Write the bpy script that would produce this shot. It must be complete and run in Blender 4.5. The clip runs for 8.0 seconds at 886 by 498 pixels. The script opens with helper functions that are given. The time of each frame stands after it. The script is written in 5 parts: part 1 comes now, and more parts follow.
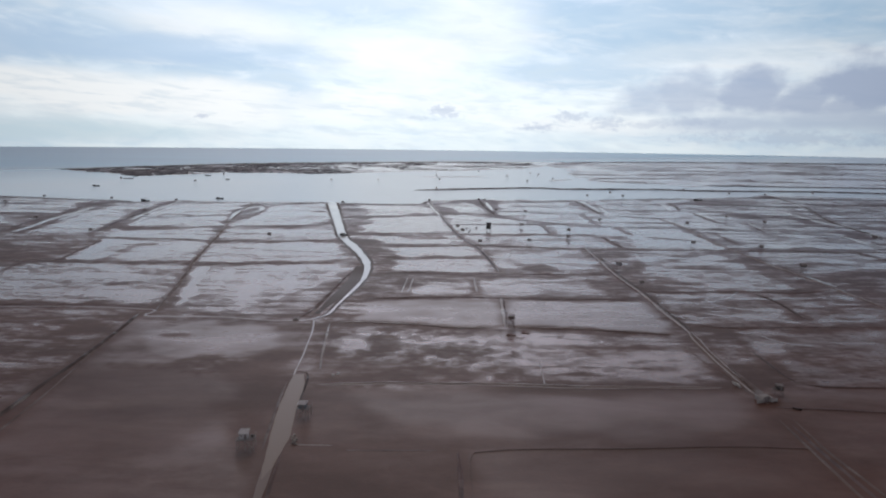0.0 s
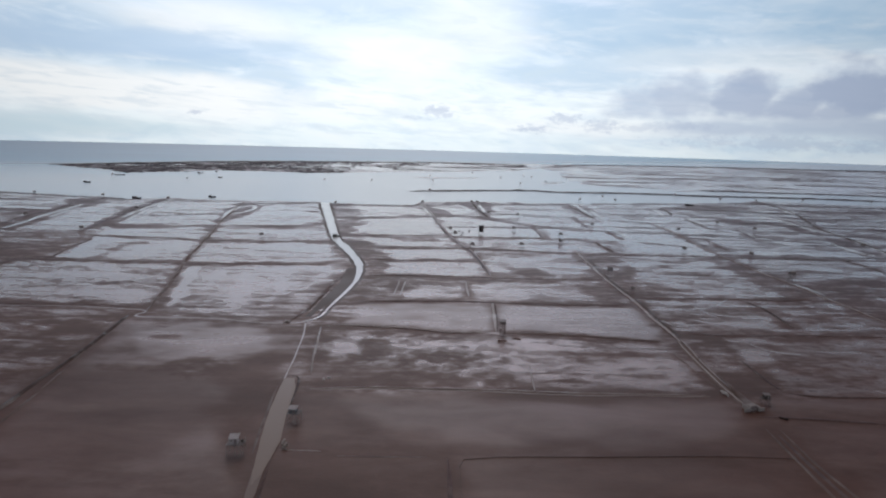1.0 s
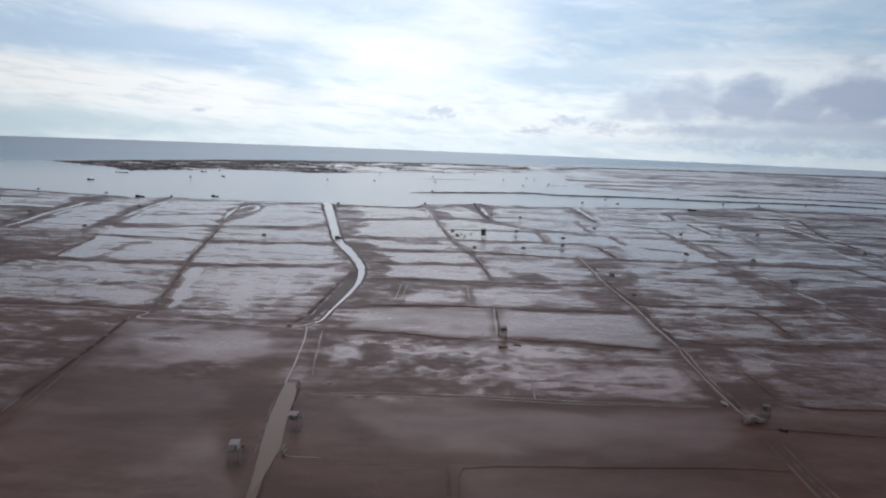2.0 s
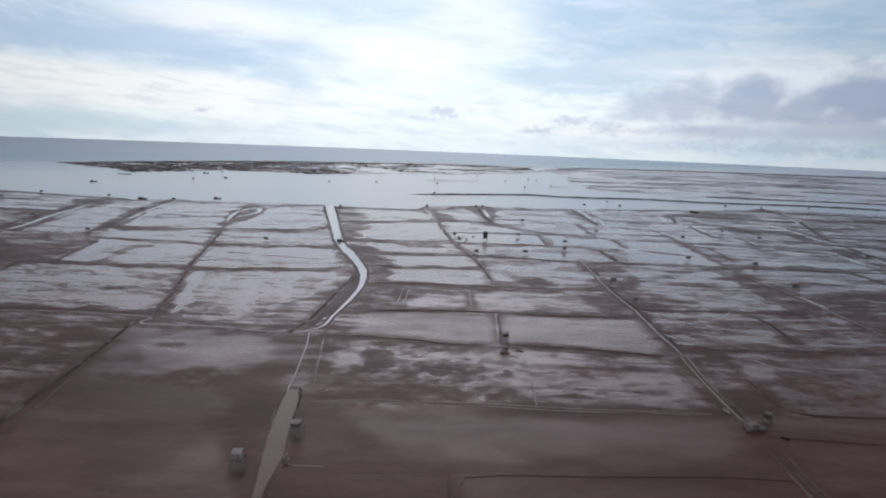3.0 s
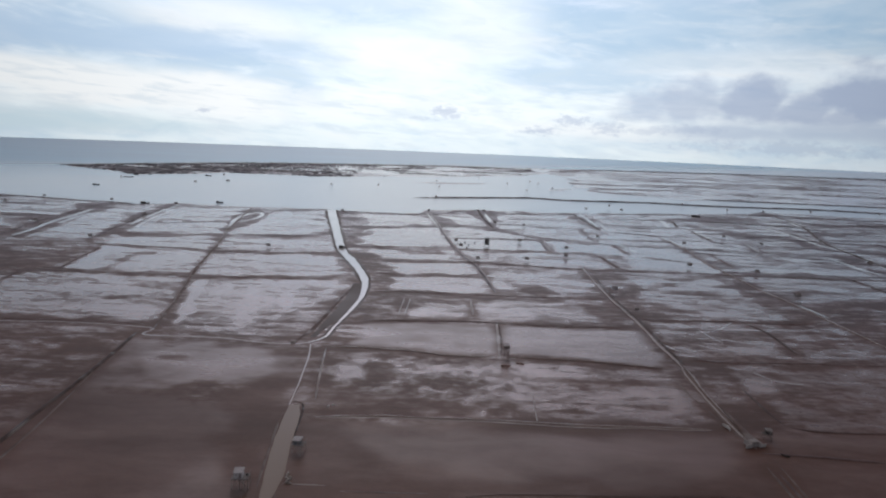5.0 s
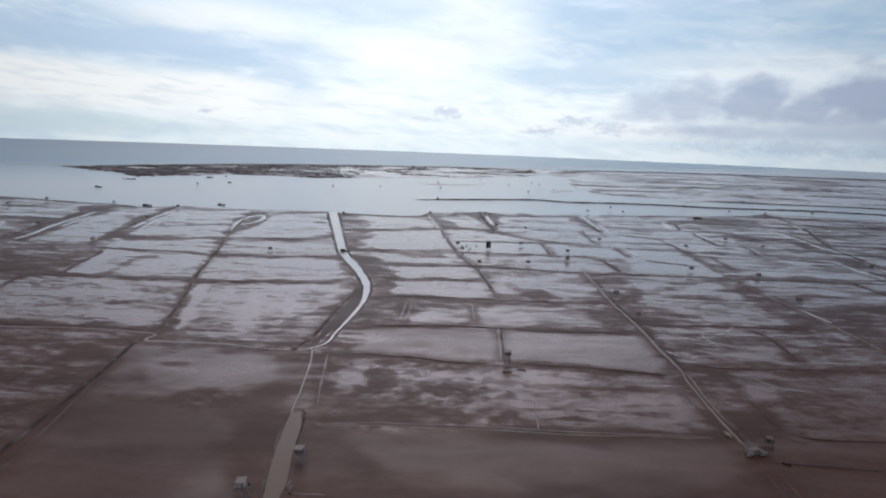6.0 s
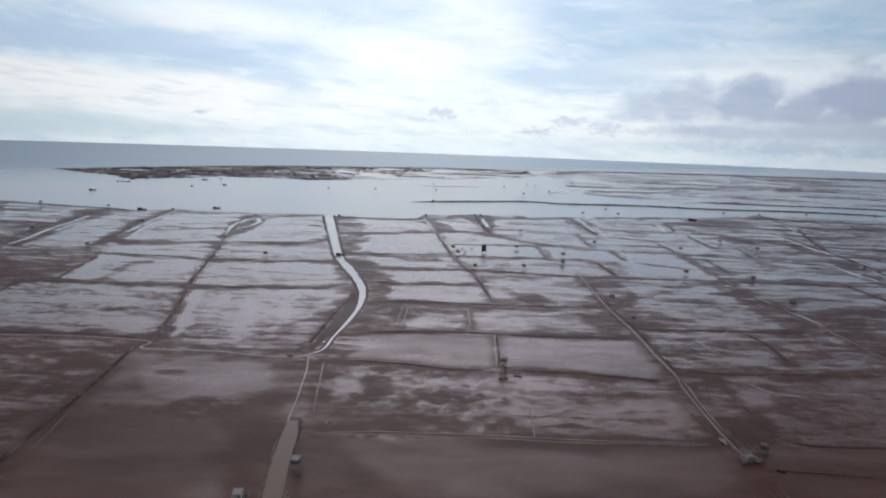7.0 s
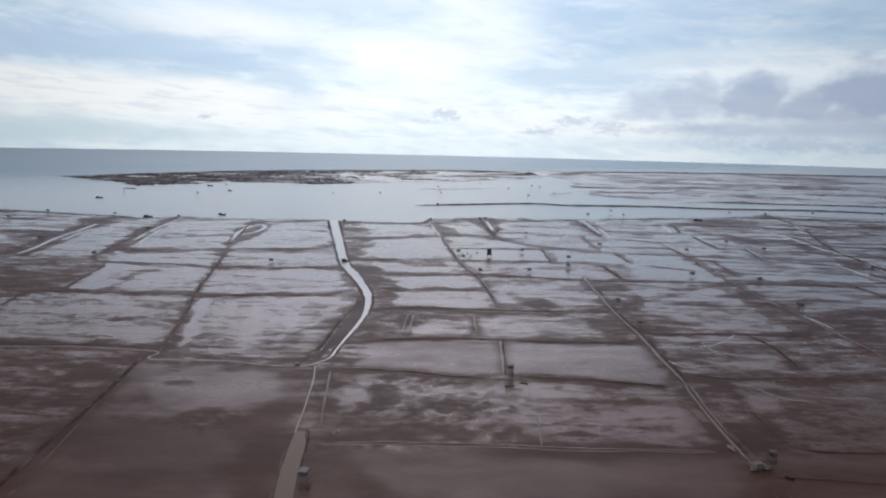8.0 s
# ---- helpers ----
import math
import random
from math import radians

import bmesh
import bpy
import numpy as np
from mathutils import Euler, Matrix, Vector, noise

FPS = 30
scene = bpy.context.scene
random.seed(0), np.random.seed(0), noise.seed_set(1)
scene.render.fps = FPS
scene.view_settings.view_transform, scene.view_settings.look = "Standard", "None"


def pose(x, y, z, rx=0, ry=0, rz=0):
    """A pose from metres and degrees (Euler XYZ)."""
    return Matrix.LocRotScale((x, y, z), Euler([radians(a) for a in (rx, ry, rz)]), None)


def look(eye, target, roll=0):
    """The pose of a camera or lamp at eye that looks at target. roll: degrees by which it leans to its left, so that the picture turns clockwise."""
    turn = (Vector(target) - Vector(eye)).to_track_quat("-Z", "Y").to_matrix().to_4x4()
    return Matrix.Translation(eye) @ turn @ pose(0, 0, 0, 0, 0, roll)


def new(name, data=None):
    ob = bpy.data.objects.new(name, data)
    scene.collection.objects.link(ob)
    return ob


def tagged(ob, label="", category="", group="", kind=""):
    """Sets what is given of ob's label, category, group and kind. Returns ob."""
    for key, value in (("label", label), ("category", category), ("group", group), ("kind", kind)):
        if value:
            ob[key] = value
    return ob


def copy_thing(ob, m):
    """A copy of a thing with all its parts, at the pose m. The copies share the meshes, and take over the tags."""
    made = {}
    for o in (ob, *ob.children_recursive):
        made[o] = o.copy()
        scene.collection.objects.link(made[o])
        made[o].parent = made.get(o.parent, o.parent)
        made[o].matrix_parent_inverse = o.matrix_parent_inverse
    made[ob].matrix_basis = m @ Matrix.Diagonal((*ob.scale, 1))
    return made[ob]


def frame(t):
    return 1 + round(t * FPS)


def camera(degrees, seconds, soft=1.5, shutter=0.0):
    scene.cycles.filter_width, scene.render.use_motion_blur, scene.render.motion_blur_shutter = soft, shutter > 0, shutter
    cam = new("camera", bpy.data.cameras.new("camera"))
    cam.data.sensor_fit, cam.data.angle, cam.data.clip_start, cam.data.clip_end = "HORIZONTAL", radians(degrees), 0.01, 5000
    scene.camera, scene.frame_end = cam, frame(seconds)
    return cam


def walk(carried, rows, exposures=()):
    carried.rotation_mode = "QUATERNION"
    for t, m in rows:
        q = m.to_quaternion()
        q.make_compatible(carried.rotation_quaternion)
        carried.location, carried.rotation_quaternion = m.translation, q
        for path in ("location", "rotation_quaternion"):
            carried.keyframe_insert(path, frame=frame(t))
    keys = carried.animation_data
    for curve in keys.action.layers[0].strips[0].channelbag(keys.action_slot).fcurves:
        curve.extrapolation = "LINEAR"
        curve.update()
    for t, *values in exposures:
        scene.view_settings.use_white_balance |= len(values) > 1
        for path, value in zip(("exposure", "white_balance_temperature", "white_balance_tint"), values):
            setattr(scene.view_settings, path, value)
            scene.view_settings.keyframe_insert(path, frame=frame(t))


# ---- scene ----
cam = camera(71.194, 8.0, soft=2.1)
walk(cam, [
    (0, pose(0.000, -0.000, 60.002, 80.1517, -0.7299, 0.1309)),
    (0.5, pose(0.007, -0.162, 60.814, 80.1912, -0.9995, 0.2156)),
    (1, pose(-0.042, -0.300, 61.580, 80.1706, -1.6157, -0.4290)),
    (1.5, pose(-0.093, -0.313, 62.387, 80.1961, -2.1970, -0.2467)),
    (3, pose(-0.194, -0.277, 65.162, 80.2188, -2.2581, 0.0439)),
    (3.5, pose(-0.162, -0.293, 66.173, 80.1943, -2.2683, 0.2410)),
    (4, pose(-0.078, -0.231, 67.228, 80.1912, -2.2379, 0.0918)),
    (4.5, pose(-0.154, -0.230, 68.269, 80.2061, -2.2742, 0.1356)),
    (6, pose(-0.142, -0.216, 71.266, 80.2513, -2.2239, 0.3739)),
    (6.5, pose(-0.192, -0.174, 72.320, 80.2580, -2.2052, 0.1121)),
    (7, pose(-0.281, -0.204, 73.374, 80.3150, -2.1103, -0.0634)),
    (7.5, pose(-0.320, -0.256, 74.404, 80.4201, -2.1110, 0.1697)),
    (8, pose(-0.259, -0.116, 75.509, 80.4330, -1.3518, 0.3078)),
], exposures=((0.0, 0.26, 6370, 14), (8.0, 0.26, 6370, 14)))

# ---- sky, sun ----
# a bright, broken overcast: low white cloud over the sea ahead, unseen sky overhead darkened to shade the near mud
SUN_AZ, SUN_EL = -4.0, 50.0


def math_node(nt, op, a, b=None, c=None, clamp=False):
    n = nt.nodes.new("ShaderNodeMath")
    n.operation, n.use_clamp = op, clamp
    for k, v in enumerate((a, b, c)):
        if v is None:
            continue
        if isinstance(v, (int, float)):
            n.inputs[k].default_value = v
        else:
            nt.links.new(v, n.inputs[k])
    return n.outputs[0]


def smooth(nt, v, lo, hi, a=0.0, b=1.0):
    n = nt.nodes.new("ShaderNodeMapRange")
    n.interpolation_type = "SMOOTHSTEP"
    for k, x in zip((1, 2, 3, 4), (lo, hi, a, b)):
        n.inputs[k].default_value = x
    nt.links.new(v, n.inputs[0])
    return n.outputs[0]


def mix(nt, fac, a, b):
    n = nt.nodes.new("ShaderNodeMix")
    n.data_type = "RGBA"
    for k, v in ((0, fac), (6, a), (7, b)):
        if isinstance(v, (int, float)):
            n.inputs[k].default_value = v
        elif isinstance(v, tuple):
            n.inputs[k].default_value = (*v, 1)
        else:
            nt.links.new(v, n.inputs[k])
    return n.outputs[2]


def vec(nt, x, y, z=0.0):
    n = nt.nodes.new("ShaderNodeCombineXYZ")
    for k, v in enumerate((x, y, z)):
        if isinstance(v, (int, float)):
            n.inputs[k].default_value = v
        else:
            nt.links.new(v, n.inputs[k])
    return n.outputs[0]


def noise_node(nt, v, scale, detail=4.0, rough=0.55, distort=0.0):
    n = nt.nodes.new("ShaderNodeTexNoise")
    n.inputs["Scale"].default_value, n.inputs["Detail"].default_value = scale, detail
    n.inputs["Roughness"].default_value, n.inputs["Distortion"].default_value = rough, distort
    nt.links.new(v, n.inputs["Vector"])
    return n.outputs["Fac"]


def build_world():
    w = bpy.data.worlds.new("overcast_sky")
    scene.world = w
    w.use_nodes = True
    nt = w.node_tree
    nt.nodes.clear()
    coord = nt.nodes.new("ShaderNodeTexCoord").outputs["Generated"]
    sep = nt.nodes.new("ShaderNodeSeparateXYZ")
    nt.links.new(coord, sep.inputs[0])
    x, y, z = sep.outputs
    el = math_node(nt, "MULTIPLY", math_node(nt, "ARCSINE", z), 57.2958)
    az = math_node(nt, "MULTIPLY", math_node(nt, "ARCTAN2", x, y), 57.2958)
    # clear air behind the cloud
    air = nt.nodes.new("ShaderNodeTexSky")
    air.sky_type, air.sun_disc = "NISHITA", False
    air.sun_elevation, air.sun_rotation = radians(SUN_EL), radians(SUN_AZ)
    blue = nt.nodes.new("ShaderNodeMix")
    blue.data_type, blue.blend_type = "RGBA", "MULTIPLY"
    blue.inputs[0].default_value = 1.0
    blue.inputs[7].default_value = (0.10, 0.10, 0.10, 1)
    nt.links.new(air.outputs[0], blue.inputs[6])
    # deck tone from the sea's horizon up, darkened overhead to shade the near mud
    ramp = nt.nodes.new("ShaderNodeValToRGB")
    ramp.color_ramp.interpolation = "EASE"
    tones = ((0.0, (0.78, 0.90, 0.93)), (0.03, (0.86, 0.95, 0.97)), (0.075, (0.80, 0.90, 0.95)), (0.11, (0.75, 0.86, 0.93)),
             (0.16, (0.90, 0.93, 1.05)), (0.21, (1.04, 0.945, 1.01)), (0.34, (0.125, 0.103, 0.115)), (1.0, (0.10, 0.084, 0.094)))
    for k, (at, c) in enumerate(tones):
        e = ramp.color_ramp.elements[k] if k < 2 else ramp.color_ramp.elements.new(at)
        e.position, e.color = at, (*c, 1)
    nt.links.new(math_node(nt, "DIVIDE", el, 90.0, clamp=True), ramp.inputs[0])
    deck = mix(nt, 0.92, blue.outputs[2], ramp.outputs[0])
    # wisps, long banks and small curls, all leaning down to the right
    lean = math_node(nt, "ADD", el, math_node(nt, "MULTIPLY", az, 0.07))
    banks = noise_node(nt, vec(nt, math_node(nt, "MULTIPLY", az, 0.07), math_node(nt, "MULTIPLY", lean, 0.30), 3.7), 1.0, 6, 0.55, 0.9)
    curls = noise_node(nt, vec(nt, math_node(nt, "MULTIPLY", az, 0.22), math_node(nt, "MULTIPLY", lean, 0.75), 1.3), 1.0, 6, 0.6, 0.6)
    puffs = noise_node(nt, vec(nt, math_node(nt, "MULTIPLY", az, 0.40), math_node(nt, "MULTIPLY", el, 0.62), 8.1), 1.0, 4, 0.5, 0.15)

    def cloud(spots, ragged, soft):
        """Where a bank of cloud lies: azimuth, elevation, half width, half height, weight of each of its lobes."""
        total = None
        for a, e, ra, re, k in spots:
            u = math_node(nt, "DIVIDE", math_node(nt, "SUBTRACT", az, a), ra)
            v = math_node(nt, "DIVIDE", math_node(nt, "SUBTRACT", el, e), re)
            d = math_node(nt, "SQRT", math_node(nt, "ADD", math_node(nt, "MULTIPLY", u, u), math_node(nt, "MULTIPLY", v, v)))
            m = math_node(nt, "MULTIPLY", smooth(nt, math_node(nt, "ADD", d, ragged), 1.0 + soft, 1.0 - soft), k)
            total = m if total is None else math_node(nt, "MAXIMUM", total, m)
        return total

    wisp = math_node(nt, "ADD", math_node(nt, "MULTIPLY", math_node(nt, "SUBTRACT", banks, 0.5), 2.4), math_node(nt, "MULTIPLY", math_node(nt, "SUBTRACT", curls, 0.5), 2.0))
    curl = math_node(nt, "MULTIPLY", math_node(nt, "SUBTRACT", puffs, 0.5), 1.9)
    thin = cloud((
            (-34.0, 7.2, 11.0, 2.2, 0.85),
            (-22.0, 6.1, 12.0, 1.0, 0.7),
            (-35.0, 10.5, 8.0, 2.0, 0.6),
            (-14.5, 4.8, 3.6, 2.6, 0.55),
            (-10.0, 11.8, 10.0, 1.6, 0.45),
            (17.0, 10.4, 13.0, 4.0, 0.8),
            (34.0, 10.8, 12.0, 3.6, 0.95),
            (12.0, 6.2, 8.0, 2.2, 0.6),
            (-33.0, 0.4, 13.0, 1.0, 0.45),
            (30.0, 0.8, 16.0, 1.0, 0.4),
            (-52.0, 8.0, 16.0, 4.0, 0.7)), wisp, 0.62)
    lit = mix(nt, thin, deck, (0.39, 0.56, 0.71))
    mottle = noise_node(nt, vec(nt, math_node(nt, "MULTIPLY", az, 0.16), math_node(nt, "MULTIPLY", el, 0.42), 5.5), 1.0, 5, 0.55, 0.3)
    lit = mix(nt, smooth(nt, mottle, 0.46, 0.68, 0.0, 0.42), lit, (0.58, 0.71, 0.81))
    # faint streaks everywhere in the bright deck
    streak = math_node(nt, "ADD", math_node(nt, "MULTIPLY", banks, 0.45), math_node(nt, "MULTIPLY", curls, 0.55))
    lit = mix(nt, smooth(nt, streak, 0.50, 0.34, 0.0, 0.45), lit, (0.50, 0.66, 0.78))
    bright = cloud((
            (-28.0, 3.3, 12.0, 1.5, 0.85),
            (3.6, 9.6, 4.6, 2.2, 0.45),
            (24.0, 7.2, 9.0, 1.0, 0.3),
            (-20.0, 9.2, 6.0, 1.5, 0.5),
            (-4.0, 7.4, 6.0, 1.6, 0.75),
            (-5.0, 3.2, 8.0, 1.2, 0.5),
            (14.0, 1.5, 12.0, 0.6, 0.5)), wisp, 0.6)
    lit = mix(nt, bright, lit, (0.90, 0.935, 0.91))
    # fine torn edges of the thin cloud
    torn = noise_node(nt, vec(nt, math_node(nt, "MULTIPLY", az, 0.15), math_node(nt, "MULTIPLY", lean, 0.8), 6.2), 1.0, 6, 0.55, 0.35)
    lit = mix(nt, math_node(nt, "MULTIPLY", smooth(nt, torn, 0.48, 0.76, 0.0, 0.55), smooth(nt, el, 16.0, 7.0)), lit, (0.84, 0.89, 0.89))
    lit = mix(nt, math_node(nt, "MULTIPLY", smooth(nt, torn, 0.50, 0.28, 0.0, 0.50), smooth(nt, el, 12.0, 5.0)), lit, (0.60, 0.72, 0.78))
    # blue-grey veil in the west with a crisp lower edge, cream cloud under it, green-blue air at the sea's edge
    frayed = math_node(nt, "MULTIPLY", wisp, 0.55)
    lit = mix(nt, cloud((
            (-35.5, 7.3, 9.0, 1.75, 0.8),
            (-25.5, 7.0, 10.0, 1.15, 0.75),
            (-17.0, 7.1, 7.0, 0.8, 0.45),
            (-48.0, 7.6, 12.0, 2.2, 0.8)), frayed, 0.38), lit, (0.47, 0.62, 0.77))
    lit = mix(nt, cloud((
            (-33.0, 4.1, 7.0, 1.1, 0.75),
            (-27.0, 3.4, 8.0, 1.3, 0.8),
            (-19.0, 2.6, 6.0, 1.6, 0.8)), frayed, 0.5), lit, (0.90, 0.94, 0.92))
    lit = mix(nt, cloud((
            (-31.0, 0.6, 10.0, 0.9, 0.55),
            (-45.0, 0.8, 10.0, 1.2, 0.75)), frayed, 0.6), lit, (0.56, 0.70, 0.73))
    # thin grey ripples through the low cloud
    ripple = noise_node(nt, vec(nt, math_node(nt, "MULTIPLY", az, 0.28), math_node(nt, "MULTIPLY", lean, 1.9), 9.4), 1.0, 6, 0.6, 0.5)
    lit = mix(nt, math_node(nt, "MULTIPLY", smooth(nt, ripple, 0.49, 0.70, 0.0, 0.62), smooth(nt, el, 7.0, 4.0)), lit, (0.66, 0.755, 0.80))
    # a heap of grey cloud over the eastern sea, flat underneath, and scraps below and beside it
    heap = cloud((
            (17.6, 3.5, 2.6, 1.2, 0.5),
            (20.6, 4.1, 3.0, 1.75, 0.62),
            (25.9, 4.2, 2.7, 1.9, 0.8),
            (29.6, 3.5, 3.0, 1.6, 0.8),
            (32.0, 3.0, 3.0, 1.0, 0.75),
            (33.4, 4.4, 3.8, 2.1, 0.92),
            (40.0, 4.2, 5.0, 2.3, 0.9),
            (50.0, 4.0, 8.0, 2.4, 0.8)), curl, 0.5)
    heap = math_node(nt, "MULTIPLY", heap, smooth(nt, math_node(nt, "ADD", el, math_node(nt, "MULTIPLY", curl, 0.9)), 1.9, 2.8))
    lit = mix(nt, heap, lit, (0.385, 0.47, 0.61))
    crumbs = noise_node(nt, vec(nt, math_node(nt, "MULTIPLY", az, 1.3), math_node(nt, "MULTIPLY", el, 2.4), 2.2), 1.0, 4, 0.6, 0.4)
    shelf = cloud((
            (24.5, 1.75, 5.0, 0.6, 0.75),
            (31.5, 1.9, 4.5, 0.65, 0.8),
            (35.5, 2.0, 4.0, 0.9, 0.9),
            (42.0, 2.2, 5.0, 0.9, 0.75)), math_node(nt, "MULTIPLY", curl, 0.6), 0.6)
    lit = mix(nt, shelf, lit, (0.47, 0.565, 0.68))
    scraps = cloud((
            (21.0, 1.9, 2.2, 0.4, 0.3),
            (30.0, 0.6, 8.0, 0.5, 0.35),
            (0.0, 2.65, 1.5, 0.5, 0.48),
            (-2.6, 2.1, 1.1, 0.22, 0.3),
            (-21.1, 1.9, 0.5, 0.2, 0.5),
            (8.1, 1.35, 1.5, 0.3, 0.5),
            (11.3, 2.3, 1.3, 0.45, 0.5),
            (14.5, 1.75, 1.4, 0.5, 0.42),
            (18.0, 1.7, 2.4, 0.3, 0.3)), math_node(nt, "ADD", curl, math_node(nt, "MULTIPLY", math_node(nt, "SUBTRACT", crumbs, 0.45), 3.6)), 0.6)
    lit = mix(nt, scraps, lit, (0.38, 0.46, 0.60))
    # the deck is brightest ahead; unseen upper glow added to light the mid mud
    du, dv = math_node(nt, "ADD", az, 3.0), math_node(nt, "SUBTRACT", el, 18.0)
    away = math_node(nt, "SQRT", math_node(nt, "ADD", math_node(nt, "MULTIPLY", du, du), math_node(nt, "MULTIPLY", dv, dv)))
    added_glow = math_node(nt, "MULTIPLY", smooth(nt, el, 11.0, 19.0), math_node(nt, "SUBTRACT", smooth(nt, away, 4.0, 44.0, 1.45, 0.32), 1.0))
    strength = math_node(nt, "MULTIPLY", smooth(nt, away, 6.0, 58.0, 0.99, 0.55), math_node(nt, "ADD", added_glow, 1.0))
    bg = nt.nodes.new("ShaderNodeBackground")
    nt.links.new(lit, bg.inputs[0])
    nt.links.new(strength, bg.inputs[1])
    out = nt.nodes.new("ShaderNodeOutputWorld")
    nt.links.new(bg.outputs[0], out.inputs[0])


build_world()
sun_data = bpy.data.lights.new("sun", "SUN")
sun_data.energy, sun_data.angle, sun_data.color = 0.36, radians(30), (1.0, 0.90, 0.80)
sun = new("sun", sun_data)
sun.matrix_world = look((math.sin(radians(SUN_AZ)) * 300, math.cos(radians(SUN_AZ)) * 300, 300 * math.tan(radians(SUN_EL))), (0, 0, 0))


# ---- materials ----
def material(name):
    m = bpy.data.materials.new(name)
    m.use_nodes = True
    nt = m.node_tree
    return m, nt, nt.nodes["Principled BSDF"]


def place(nt, sx, sy, sz=1.0):
    """World position, scaled."""
    geo = nt.nodes.new("ShaderNodeNewGeometry")
    n = nt.nodes.new("ShaderNodeVectorMath")
    n.operation = "MULTIPLY"
    n.inputs[1].default_value = (sx, sy, sz)
    nt.links.new(geo.outputs["Position"], n.inputs[0])
    return n.outputs[0]


def bump(nt, bsdf, height, strength, distance):
    b = nt.nodes.new("ShaderNodeBump")
    b.inputs["Strength"].default_value, b.inputs["Distance"].default_value = strength, distance
    nt.links.new(height, b.inputs["Height"])
    nt.links.new(b.outputs[0], bsdf.inputs["Normal"])


def mud_material():
    """Tidal mud: damp brown silt, and a thin standing film of water where the wet attribute and the unevenness of the bed let it lie."""
    m, nt, p = material("tidal_mud")

    def attribute(key):
        n = nt.nodes.new("ShaderNodeAttribute")
        n.attribute_name = key
        return n.outputs["Fac"]

    def lean(v, k):
        return math_node(nt, "MULTIPLY", math_node(nt, "SUBTRACT", v, 0.5), k)

    wet, calm, furrow = attribute("wet"), attribute("calm"), attribute("furrow")
    stir = math_node(nt, "SUBTRACT", 1.0, calm)
    # pools and hummocks some metres wide, furrows dragged across, longer smears, and the grain of the silt
    pools = noise_node(nt, place(nt, 0.20, 0.21), 1.0, 3, 0.5, 0.5)
    drag = noise_node(nt, place(nt, 0.070, 0.29), 1.0, 4, 0.58, 0.7)
    smear = noise_node(nt, place(nt, 0.030, 0.085), 1.0, 4, 0.55, 0.7)
    broad = noise_node(nt, place(nt, 0.018, 0.032), 1.0, 3, 0.5)
    grain = noise_node(nt, place(nt, 1.1, 1.6), 1.0, 4, 0.6)
    fine = noise_node(nt, place(nt, 0.26, 0.50), 1.0, 5, 0.62, 0.6)
    bed = math_node(nt, "ADD", math_node(nt, "MULTIPLY", pools, math_node(nt, "SUBTRACT", 1.0, furrow)), math_node(nt, "MULTIPLY", drag, furrow))
    # haze put into the mud's colour: greyer towards bay and east, with longer smears
    geo = nt.nodes.new("ShaderNodeNewGeometry")
    sep = nt.nodes.new("ShaderNodeSeparateXYZ")
    nt.links.new(geo.outputs["Position"], sep.inputs[0])
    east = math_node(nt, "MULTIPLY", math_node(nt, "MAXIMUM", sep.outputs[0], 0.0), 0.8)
    far_haze = smooth(nt, math_node(nt, "ADD", math_node(nt, "ADD", sep.outputs[1], east), lean(broad, 160.0)), 260.0, 620.0, 0.0, 0.9)
    long_smear = math_node(nt, "MULTIPLY", lean(smear, 1.0), math_node(nt, "ADD", math_node(nt, "MULTIPLY", far_haze, 2.0), 1.6))
    uneven = math_node(nt, "ADD", math_node(nt, "ADD", lean(bed, 2.3), lean(fine, 1.3)), long_smear)
    level = math_node(nt, "ADD", wet, math_node(nt, "MULTIPLY", uneven, stir))
    level = math_node(nt, "ADD", level, math_node(nt, "ADD", lean(broad, 0.35), lean(smear, 0.22)))
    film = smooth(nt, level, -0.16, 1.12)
    tone = math_node(nt, "ADD", math_node(nt, "MULTIPLY", broad, 0.55), math_node(nt, "ADD", math_node(nt, "MULTIPLY", smear, 0.25), math_node(nt, "MULTIPLY", fine, 0.20)))
    damp = mix(nt, smooth(nt, tone, 0.36, 0.64), (0.099, 0.037, 0.024), (0.167, 0.070, 0.047))
    damp = mix(nt, smooth(nt, grain, 0.35, 0.75, 0.0, 0.3), damp, (0.070, 0.043, 0.037))
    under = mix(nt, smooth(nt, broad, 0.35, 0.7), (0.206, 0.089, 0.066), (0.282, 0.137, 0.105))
    damp = mix(nt, far_haze, damp, mix(nt, smooth(nt, tone, 0.36, 0.64), (0.106, 0.080, 0.100), (0.200, 0.160, 0.192)))
    under = mix(nt, far_haze, under, (0.365, 0.290, 0.315))
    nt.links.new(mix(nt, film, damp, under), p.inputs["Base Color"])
    ruffled = smooth(nt, fine, 0.38, 0.66, 0.0, 0.10)
    nt.links.new(math_node(nt, "ADD", smooth(nt, film, 0.0, 0.95, 0.52, 0.13), math_node(nt, "MULTIPLY", ruffled, film)), p.inputs["Roughness"])
    nt.links.new(smooth(nt, film, 0.05, 0.9, 0.20, 1.0), p.inputs["Specular IOR Level"])
    p.inputs["IOR"].default_value = 1.58
    relief = math_node(nt, "MULTIPLY", math_node(nt, "ADD", grain, math_node(nt, "MULTIPLY", bed, 1.2)), math_node(nt, "SUBTRACT", 1.0, film))
    bump(nt, p, relief, 0.5, 0.10)
    return m


